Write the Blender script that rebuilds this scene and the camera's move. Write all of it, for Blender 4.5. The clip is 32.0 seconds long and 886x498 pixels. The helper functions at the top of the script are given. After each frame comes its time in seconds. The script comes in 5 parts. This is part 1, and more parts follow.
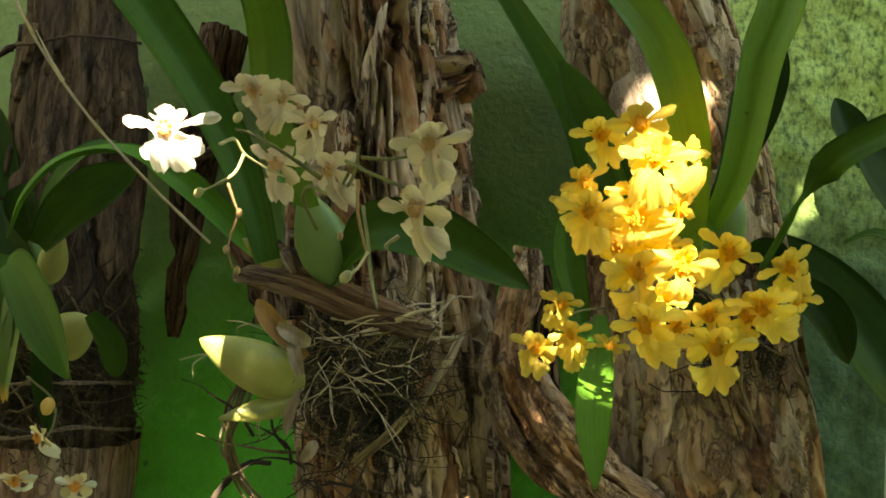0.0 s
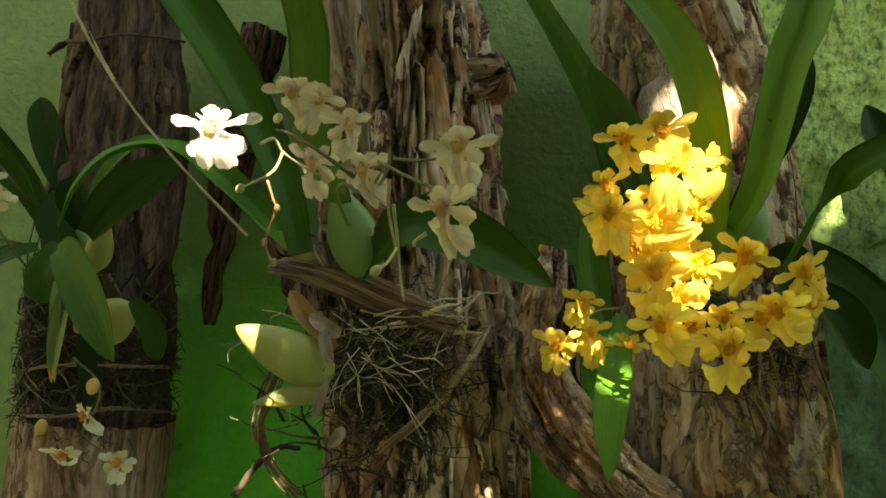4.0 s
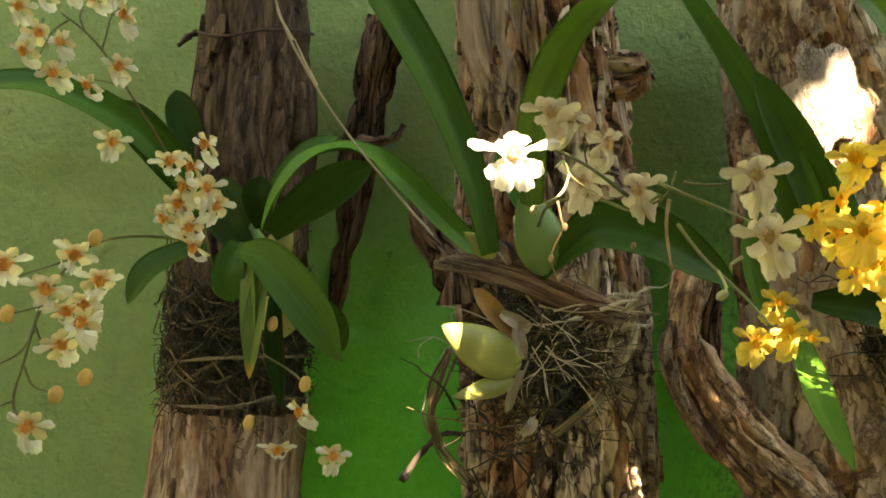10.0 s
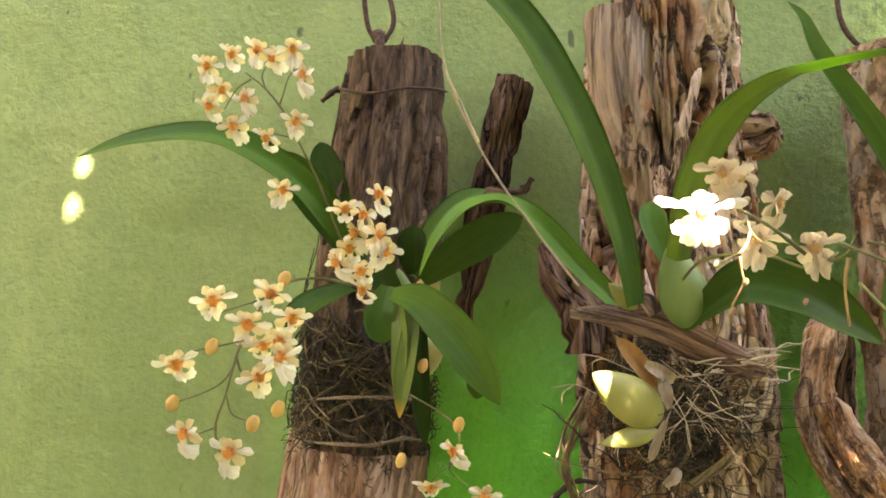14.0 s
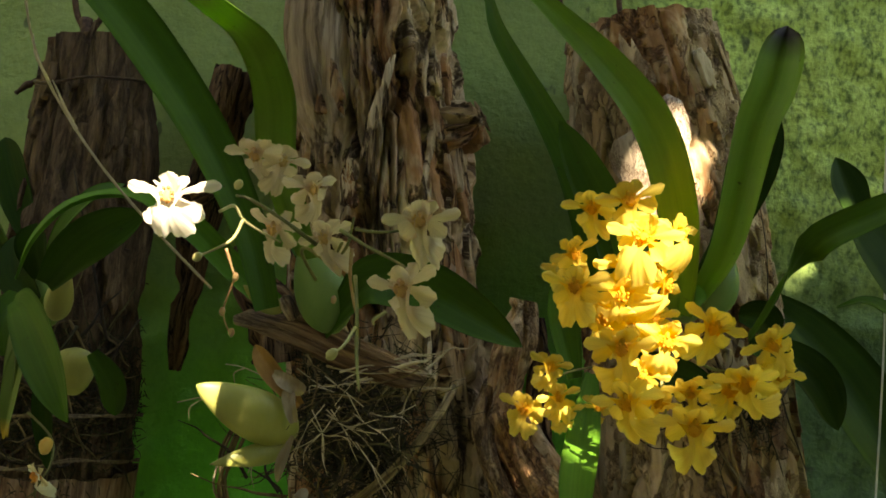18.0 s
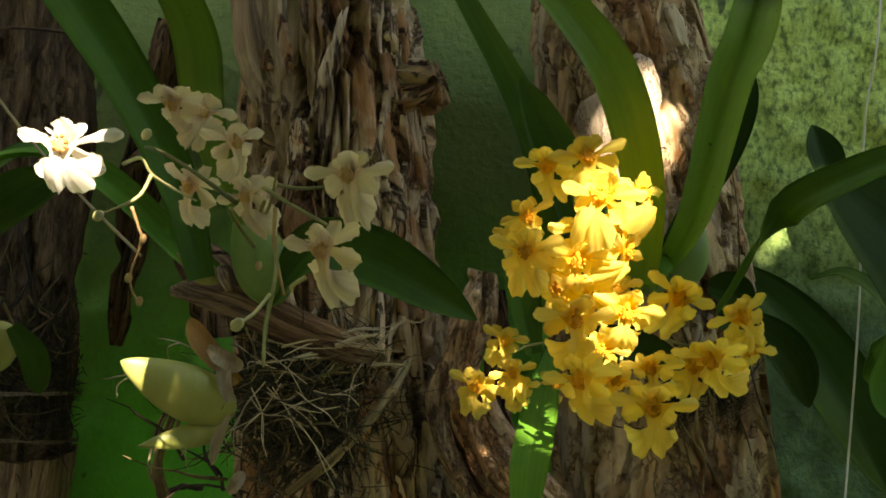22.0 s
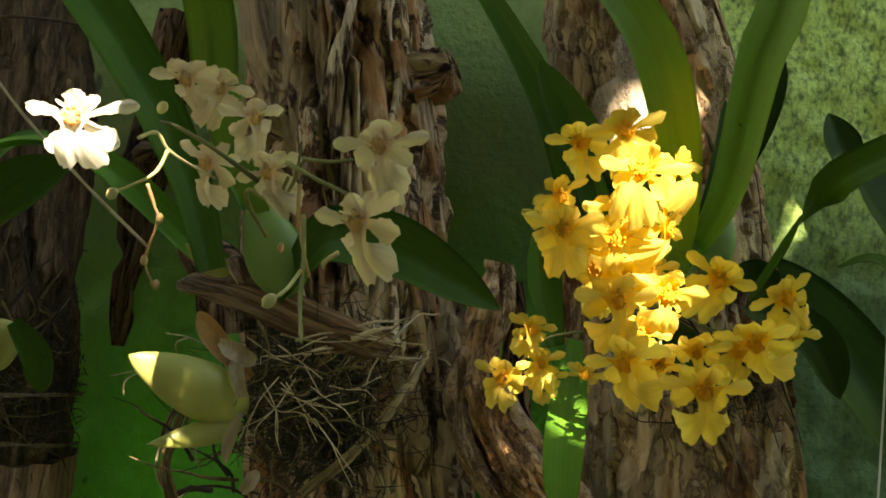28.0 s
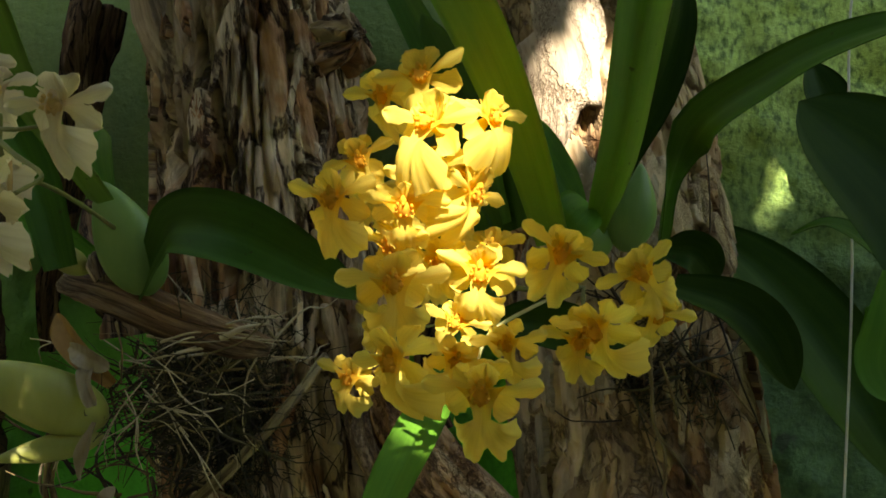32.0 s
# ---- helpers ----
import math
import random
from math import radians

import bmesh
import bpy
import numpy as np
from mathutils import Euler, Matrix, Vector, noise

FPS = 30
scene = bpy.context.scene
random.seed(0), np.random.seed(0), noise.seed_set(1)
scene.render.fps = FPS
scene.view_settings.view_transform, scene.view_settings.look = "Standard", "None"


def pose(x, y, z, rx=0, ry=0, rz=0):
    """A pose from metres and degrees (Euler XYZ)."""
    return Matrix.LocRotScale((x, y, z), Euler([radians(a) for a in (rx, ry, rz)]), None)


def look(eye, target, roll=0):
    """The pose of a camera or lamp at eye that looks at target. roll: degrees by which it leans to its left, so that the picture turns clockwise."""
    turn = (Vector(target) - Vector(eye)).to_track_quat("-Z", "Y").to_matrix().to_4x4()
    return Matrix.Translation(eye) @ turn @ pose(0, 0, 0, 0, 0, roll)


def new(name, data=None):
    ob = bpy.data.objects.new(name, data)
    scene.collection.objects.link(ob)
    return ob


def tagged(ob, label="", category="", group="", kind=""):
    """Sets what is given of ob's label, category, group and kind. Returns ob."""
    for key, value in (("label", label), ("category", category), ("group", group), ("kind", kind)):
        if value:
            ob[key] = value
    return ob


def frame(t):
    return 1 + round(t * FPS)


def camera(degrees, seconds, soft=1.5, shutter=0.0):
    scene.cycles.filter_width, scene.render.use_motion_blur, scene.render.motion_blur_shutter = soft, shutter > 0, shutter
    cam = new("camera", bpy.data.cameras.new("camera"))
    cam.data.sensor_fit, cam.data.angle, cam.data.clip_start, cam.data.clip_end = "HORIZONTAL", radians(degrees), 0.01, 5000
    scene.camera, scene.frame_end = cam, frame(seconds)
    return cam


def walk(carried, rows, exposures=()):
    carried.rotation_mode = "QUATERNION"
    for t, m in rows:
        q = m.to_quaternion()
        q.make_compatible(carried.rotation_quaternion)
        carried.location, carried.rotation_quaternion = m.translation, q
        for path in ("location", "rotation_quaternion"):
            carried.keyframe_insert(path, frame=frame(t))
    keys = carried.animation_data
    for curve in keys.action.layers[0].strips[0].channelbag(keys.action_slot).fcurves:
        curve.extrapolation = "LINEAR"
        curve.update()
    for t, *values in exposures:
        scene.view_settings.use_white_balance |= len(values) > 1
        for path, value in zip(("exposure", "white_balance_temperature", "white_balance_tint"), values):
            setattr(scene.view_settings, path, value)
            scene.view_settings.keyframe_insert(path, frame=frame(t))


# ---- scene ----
cam = camera(61.5, 32.0, soft=1.7)
PATH = [
    (0, 0.0113, 0.0266, 1.5060, 2.63, 1.82, 1.35),
    (0.5, 0.0123, 0.0106, 1.5086, 3.86, 2.55, 2.73),
    (1, 0.0164, 0.0104, 1.5094, 2.82, 1.76, 2.25),
    (1.5, 0.0080, 0.0150, 1.5077, 4.10, 1.65, 2.41),
    (2, 0.0086, 0.0143, 1.5079, 4.36, 1.86, 2.45),
    (2.5, 0.0133, 0.0090, 1.5094, 4.23, 2.17, 2.65),
    (4.5, 0.0139, 0.0124, 1.5052, 5.46, 1.34, 2.48),
    (5, 0.0067, 0.0016, 1.5074, 6.78, 1.40, 1.47),
    (5.5, -0.0071, -0.0246, 1.5178, 7.45, 2.48, 1.43),
    (6, -0.0409, -0.0327, 1.5257, 6.53, 1.84, 2.01),
    (6.5, -0.0852, -0.0295, 1.5234, 6.29, 2.15, 3.15),
    (7, -0.1170, -0.0196, 1.5230, 5.07, 1.62, 3.20),
    (7.5, -0.1256, -0.0215, 1.5242, 3.96, 0.42, 2.76),
    (8, -0.1216, -0.0168, 1.5268, 3.40, -0.10, 2.44),
    (8.5, -0.1238, -0.0218, 1.5345, 2.74, 0.19, 2.53),
    (9, -0.1293, -0.0260, 1.5286, 2.23, -0.49, 2.58),
    (9.5, -0.1270, -0.0216, 1.5253, 2.31, -1.17, 2.49),
    (10, -0.1229, -0.0175, 1.5227, 1.68, -1.33, 2.49),
    (10.5, -0.1290, -0.0023, 1.5086, 2.18, -1.91, 3.07),
    (11, -0.1465, -0.0102, 1.5055, 2.07, -1.70, 3.74),
    (11.5, -0.1530, -0.0073, 1.5048, 2.20, -1.42, 3.43),
    (12, -0.1615, -0.0165, 1.5084, 3.97, 1.02, 4.07),
    (12.5, -0.1767, -0.0262, 1.5078, 3.94, 2.43, 6.09),
    (13, -0.1838, -0.0373, 1.5242, 4.08, 4.08, 5.13),
    (13.5, -0.1894, -0.0438, 1.5224, 5.90, 1.64, 4.00),
    (15.5, -0.1382, -0.0303, 1.5103, 3.92, 5.39, 4.50),
    (16, -0.1266, -0.0250, 1.5164, 2.83, 4.74, 3.98),
    (16.5, -0.0937, -0.0232, 1.5213, 2.57, 4.39, 4.96),
    (17, -0.0192, 0.0122, 1.5283, 1.69, 3.69, 5.81),
    (17.5, 0.0154, 0.0186, 1.5379, 2.83, 3.56, 3.53),
    (18, 0.0192, 0.0175, 1.5259, 3.52, 3.31, 3.40),
    (18.5, 0.0421, 0.0452, 1.5183, 2.26, 3.00, 3.33),
    (19, 0.0509, 0.0671, 1.5191, 2.32, 2.76, 3.48),
    (19.5, 0.0456, 0.0789, 1.5129, 1.29, 1.90, 3.82),
    (20, 0.0427, 0.0765, 1.5164, 1.06, 1.93, 3.55),
    (20.5, 0.0390, 0.0629, 1.5138, 0.86, 1.86, 4.44),
    (21, 0.0339, 0.0535, 1.5099, 1.17, 1.37, 4.73),
    (21.5, 0.0307, 0.0493, 1.5150, 1.66, 1.62, 3.94),
    (22, 0.0330, 0.0496, 1.5225, 1.76, 1.66, 3.58),
    (22.5, 0.0382, 0.0484, 1.5201, 1.62, 1.21, 3.51),
    (23, 0.0372, 0.0429, 1.5223, 1.38, 1.67, 3.52),
    (23.5, 0.0330, 0.0363, 1.5225, 1.77, 1.67, 4.13),
    (24, 0.0319, 0.0322, 1.5257, 1.51, 2.08, 3.74),
    (24.5, 0.0277, 0.0365, 1.5235, 1.70, 1.94, 3.13),
    (26.5, 0.0060, 0.0473, 1.5160, -0.70, 2.56, 3.62),
    (27, 0.0104, 0.0507, 1.5124, 1.28, 2.09, 3.37),
    (27.5, 0.0171, 0.0638, 1.5113, 0.90, 1.95, 3.26),
    (28, 0.0190, 0.0639, 1.5122, 1.21, 2.25, 3.05),
    (28.5, 0.0383, 0.0777, 1.5178, 1.32, 2.32, 2.52),
    (29, 0.0767, 0.1157, 1.5270, -1.92, 2.00, 1.46),
    (29.5, 0.0890, 0.1114, 1.5343, 1.12, 2.05, 0.97),
    (30, 0.0997, 0.1178, 1.5291, 4.37, 1.44, 0.73),
    (30.5, 0.1099, 0.1148, 1.5250, 6.52, 2.29, 0.90),
    (31, 0.1183, 0.1251, 1.5157, 6.87, 2.25, 1.33),
    (31.5, 0.1163, 0.1225, 1.5129, 6.62, 1.92, 1.09),
    (32, 0.1097, 0.1169, 1.5119, 6.45, 1.53, 0.69),
]
EXPOSURES = [
    (0.0, 3.10, 8400, 8), (1.0, 2.98, 8400, 7), (5.0, 2.92, 8450, 4), (6.0, 2.92, 8450, 2), (7.0, 3.25, 8600, 10), (9.0, 3.42, 8600, 16), (11.0, 3.72, 8500, 26),
    (12.0, 4.52, 8100, 40), (13.0, 4.45, 8100, 42), (15.5, 4.30, 8300, 28), (16.0, 4.15, 8400, 22), (16.5, 3.95, 8500, 16), (17.0, 3.65, 8500, 12), (17.5, 3.15, 8500, 10), (18.0, 2.55, 8900, 10), (19.0, 2.50, 8500, 10),
    (23.0, 2.50, 8400, 10), (27.0, 2.70, 8500, 10), (28.0, 2.70, 8500, 10), (29.0, 2.15, 7900, 7), (30.0, 2.02, 7800, 6), (31.0, 2.18, 7800, 6), (32.0, 2.18, 7800, 6),
]
walk(cam, [(t, pose(x, y, z, 90 + pitch, 0, yaw) @ pose(0, 0, 0, 0, 0, roll)) for t, x, y, z, yaw, pitch, roll in PATH], EXPOSURES)

# ---- world and sun ----
SUN_WAY = Vector((0.20, -0.68, 0.70)).normalized()      # towards the sun
world = bpy.data.worlds.new("daylight")
scene.world = world
world.use_nodes = True
wn = world.node_tree.nodes
sky = wn.new("ShaderNodeTexSky")
sky.sky_type = "NISHITA"
sky.sun_disc = False
sky.sun_elevation = math.asin(SUN_WAY.z)
sky.sun_rotation = math.atan2(SUN_WAY.x, SUN_WAY.y)
wn["Background"].inputs["Strength"].default_value = 0.11
world.node_tree.links.new(sky.outputs["Color"], wn["Background"].inputs["Color"])
sun_data = bpy.data.lights.new("sun", "SUN")
sun_data.energy, sun_data.angle, sun_data.color = 5.0, radians(0.5), (1.0, 0.95, 0.86)
sun = new("sun", sun_data)
sun.matrix_world = look(SUN_WAY * 6 + Vector((0, 0.5, 1.5)), (0, 0.5, 1.5))


# ---- materials ----
def nodes_of(name):
    m = bpy.data.materials.new(name)
    m.use_nodes = True
    nt = m.node_tree
    return m, nt, nt.nodes["Principled BSDF"], nt.nodes["Material Output"]


def link(nt, a, b):
    nt.links.new(a, b)


def add_ramp(nt, fac, stops):
    r = nt.nodes.new("ShaderNodeValToRGB")
    e = r.color_ramp.elements
    while len(e) < len(stops):
        e.new(0.5)
    for el, (p, c) in zip(e, stops):
        el.position, el.color = p, (*c, 1)
    link(nt, fac, r.inputs["Fac"])
    return r.outputs["Color"]


def add_coord(nt, coord):
    """Object coordinates, or those of the grain, which run along a piece of wood."""
    if coord == "grain":
        a = nt.nodes.new("ShaderNodeAttribute")
        a.attribute_name = "grain"
        return a.outputs["Vector"]
    return nt.nodes.new("ShaderNodeTexCoord").outputs[coord]


def add_noise(nt, scale, stretch=(1, 1, 1), detail=6.0, rough=0.6, distort=0.0, coord="Object"):
    mp = nt.nodes.new("ShaderNodeMapping")
    mp.inputs["Scale"].default_value = stretch
    link(nt, add_coord(nt, coord), mp.inputs["Vector"])
    n = nt.nodes.new("ShaderNodeTexNoise")
    n.inputs["Scale"].default_value = scale
    n.inputs["Detail"].default_value = detail
    n.inputs["Roughness"].default_value = rough
    n.inputs["Distortion"].default_value = distort
    link(nt, mp.outputs["Vector"], n.inputs["Vector"])
    return n.outputs["Fac"]


def add_mix(nt, fac, a, b, mode="MIX"):
    m = nt.nodes.new("ShaderNodeMix")
    m.data_type, m.blend_type = "RGBA", mode
    for sock, v in ((m.inputs[0], fac), (m.inputs[6], a), (m.inputs[7], b)):
        if isinstance(v, bpy.types.NodeSocket):
            link(nt, v, sock)
        elif isinstance(v, (int, float)):
            sock.default_value = v
        else:
            sock.default_value = (*v, 1)
    return m.outputs[2]


def add_bump(nt, bsdf, height, strength, dist):
    b = nt.nodes.new("ShaderNodeBump")
    b.inputs["Strength"].default_value = strength
    b.inputs["Distance"].default_value = dist
    link(nt, height, b.inputs["Height"])
    link(nt, b.outputs["Normal"], bsdf.inputs["Normal"])


def add_vary(nt, col, low, high):
    """Lighter or darker from object to object."""
    info = nt.nodes.new("ShaderNodeObjectInfo")
    r = add_ramp(nt, info.outputs["Random"], [(0, (low,) * 3), (1, (high,) * 3)])
    return add_mix(nt, 1.0, col, r, "MULTIPLY")


def wood_material(name, dark, mid, light, grain=55.0, bump=1.0, patch=None, seams=1.0, stretch=0.10, crackle=0.0, uneven=1.0):
    m, nt, b, _ = nodes_of(name)
    fine = add_noise(nt, grain * 2.2, (1, 1, stretch * 0.8), 8, 0.68, 0.25, "grain")
    hair = add_noise(nt, grain * 6.0, (1, 1, stretch * 0.7), 4, 0.6, 0.15, "grain")
    wide = add_noise(nt, grain * 0.3, (1, 1, 0.35), 6, 0.65, 0.3, "grain")
    seam = add_noise(nt, grain * 1.0, (1, 1, stretch * 1.5), 7, 0.62, 0.5, "grain")
    col = add_ramp(nt, fine, [(0.32, dark), (0.46, mid), (0.66, light)])
    col = add_mix(nt, 0.75 * uneven, col, add_ramp(nt, hair, [(0.35, (0.42, 0.38, 0.34)), (0.5, (1, 1, 1)), (0.7, (1.35, 1.32, 1.28))]), "MULTIPLY")
    tone = add_ramp(nt, wide, [(0.32, (0.5, 0.43, 0.36)), (0.5, (0.92, 0.88, 0.83)), (0.68, (1.3, 1.28, 1.22))])
    col = add_mix(nt, uneven, col, tone, "MULTIPLY")
    lines = add_ramp(nt, seam, [(0.47, (1, 1, 1)), (0.492, (0.16, 0.13, 0.11)), (0.508, (0.16, 0.13, 0.11)), (0.53, (1, 1, 1))])
    col = add_mix(nt, seams, col, lines, "MULTIPLY")
    if crackle:
        mp, vo = (nt.nodes.new(k) for k in ("ShaderNodeMapping", "ShaderNodeTexVoronoi"))
        mp.inputs["Scale"].default_value = (1, 1, 0.42)
        vo.feature = "DISTANCE_TO_EDGE"
        vo.inputs["Scale"].default_value = 34
        bend = nt.nodes.new("ShaderNodeMix")
        bend.data_type = "RGBA"
        bend.inputs[0].default_value = 0.03
        wob = nt.nodes.new("ShaderNodeTexNoise")
        wob.inputs["Scale"].default_value = 40
        link(nt, add_coord(nt, "grain"), bend.inputs[6])
        link(nt, wob.outputs["Color"], bend.inputs[7])
        link(nt, bend.outputs[2], mp.inputs["Vector"])
        link(nt, mp.outputs["Vector"], vo.inputs["Vector"])
        web = add_ramp(nt, vo.outputs["Distance"], [(0.0, (0.25, 0.2, 0.17)), (0.025, (0.55, 0.5, 0.46)), (0.06, (1, 1, 1))])
        lines = add_mix(nt, 0.6, lines, web, "MULTIPLY")
        col = add_mix(nt, crackle, col, web, "MULTIPLY")
    if patch:
        where = add_noise(nt, 14.0, (1, 1, 0.5), 5, 0.65, 0.0, "grain")
        col = add_mix(nt, add_ramp(nt, where, [(0.5, (0, 0, 0)), (0.58, (1, 1, 1))]), col, add_mix(nt, 1.0, col, patch, "MULTIPLY"))
    link(nt, col, b.inputs["Base Color"])
    b.inputs["Roughness"].default_value = 0.88
    b.inputs["Specular IOR Level"].default_value = 0.25
    add_bump(nt, b, add_mix(nt, 0.45, add_mix(nt, 0.5, fine, hair), lines), bump, 0.009)
    return m


def leaf_material(name, deep, fresh, dry=None, gloss=0.35, rough=0.42):
    m, nt, b, out = nodes_of(name)
    uv = nt.nodes.new("ShaderNodeTexCoord")
    mp = nt.nodes.new("ShaderNodeMapping")
    mp.inputs["Scale"].default_value = (13, 0.9, 1)
    link(nt, uv.outputs["UV"], mp.inputs["Vector"])
    n = nt.nodes.new("ShaderNodeTexNoise")
    n.inputs["Scale"].default_value, n.inputs["Detail"].default_value = 1.0, 3
    link(nt, mp.outputs["Vector"], n.inputs["Vector"])
    blot = add_noise(nt, 30, (1, 1, 1), 4)
    col = add_ramp(nt, n.outputs["Fac"], [(0.05, deep), (0.95, fresh)])
    col = add_mix(nt, add_ramp(nt, blot, [(0.45, (0, 0, 0)), (0.7, (0.6, 0.6, 0.6))]), col, fresh)
    if dry:
        sep = nt.nodes.new("ShaderNodeSeparateXYZ")
        link(nt, uv.outputs["UV"], sep.inputs["Vector"])
        col = add_mix(nt, add_ramp(nt, sep.outputs["Y"], [(0.86, (0, 0, 0)), (0.96, (1, 1, 1))]), col, dry)
    spots = add_noise(nt, 210, (1, 1, 1), 2)
    col = add_mix(nt, add_ramp(nt, spots, [(0.7, (0, 0, 0)), (0.76, (0.7, 0.7, 0.7))]), col, (0.05, 0.05, 0.012))
    col = add_vary(nt, col, 0.8, 1.2)
    link(nt, col, b.inputs["Base Color"])
    b.inputs["Roughness"].default_value = rough
    b.inputs["Specular IOR Level"].default_value = gloss
    add_bump(nt, b, n.outputs["Fac"], 0.08, 0.0008)
    tr = nt.nodes.new("ShaderNodeBsdfTranslucent")
    link(nt, add_mix(nt, 1.0, col, (1.0, 1.35, 0.4), "MULTIPLY"), tr.inputs["Color"])
    mx = nt.nodes.new("ShaderNodeMixShader")
    mx.inputs["Fac"].default_value = 0.30
    link(nt, b.outputs["BSDF"], mx.inputs[1])
    link(nt, tr.outputs["BSDF"], mx.inputs[2])
    link(nt, mx.outputs["Shader"], out.inputs["Surface"])
    return m


def petal_material(name, edge, heart, low=0.9, high=1.05):
    """Edge colour over the blade, heart colour towards the flower's middle."""
    m, nt, b, out = nodes_of(name)
    tc = nt.nodes.new("ShaderNodeTexCoord")
    sep = nt.nodes.new("ShaderNodeSeparateXYZ")
    link(nt, tc.outputs["UV"], sep.inputs["Vector"])
    col = add_ramp(nt, sep.outputs["Y"], [(0.05, heart), (0.24, tuple(0.3 * h + 0.7 * e for h, e in zip(heart, edge))), (0.5, edge), (1.0, tuple(min(0.94, 1.04 * e + 0.03) for e in edge))])
    mp = nt.nodes.new("ShaderNodeMapping")
    mp.inputs["Scale"].default_value = (22, 2, 1)
    link(nt, tc.outputs["UV"], mp.inputs["Vector"])
    n = nt.nodes.new("ShaderNodeTexNoise")
    n.inputs["Scale"].default_value = 1.0
    link(nt, mp.outputs["Vector"], n.inputs["Vector"])
    col = add_mix(nt, 1.0, col, add_ramp(nt, n.outputs["Fac"], [(0.3, (0.90, 0.88, 0.84)), (0.65, (1, 1, 1))]), "MULTIPLY")
    col = add_vary(nt, col, low, high)
    link(nt, col, b.inputs["Base Color"])
    b.inputs["Roughness"].default_value = 0.75
    b.inputs["Specular IOR Level"].default_value = 0.10
    add_bump(nt, b, n.outputs["Fac"], 0.25, 0.0006)
    tr = nt.nodes.new("ShaderNodeBsdfTranslucent")
    link(nt, col, tr.inputs["Color"])
    mx = nt.nodes.new("ShaderNodeMixShader")
    mx.inputs["Fac"].default_value = 0.5
    link(nt, b.outputs["BSDF"], mx.inputs[1])
    link(nt, tr.outputs["BSDF"], mx.inputs[2])
    link(nt, mx.outputs["Shader"], out.inputs["Surface"])
    return m


def plain_material(name, a, c, rough=0.6, scale=60, metal=0.0, bump=0.3, stretch=(1, 1, 1)):
    m, nt, b, _ = nodes_of(name)
    n = add_noise(nt, scale, stretch, 5)
    link(nt, add_vary(nt, add_ramp(nt, n, [(0.35, a), (0.65, c)]), 0.85, 1.1), b.inputs["Base Color"])
    b.inputs["Roughness"].default_value, b.inputs["Metallic"].default_value = rough, metal
    add_bump(nt, b, n, bump, 0.001)
    return m


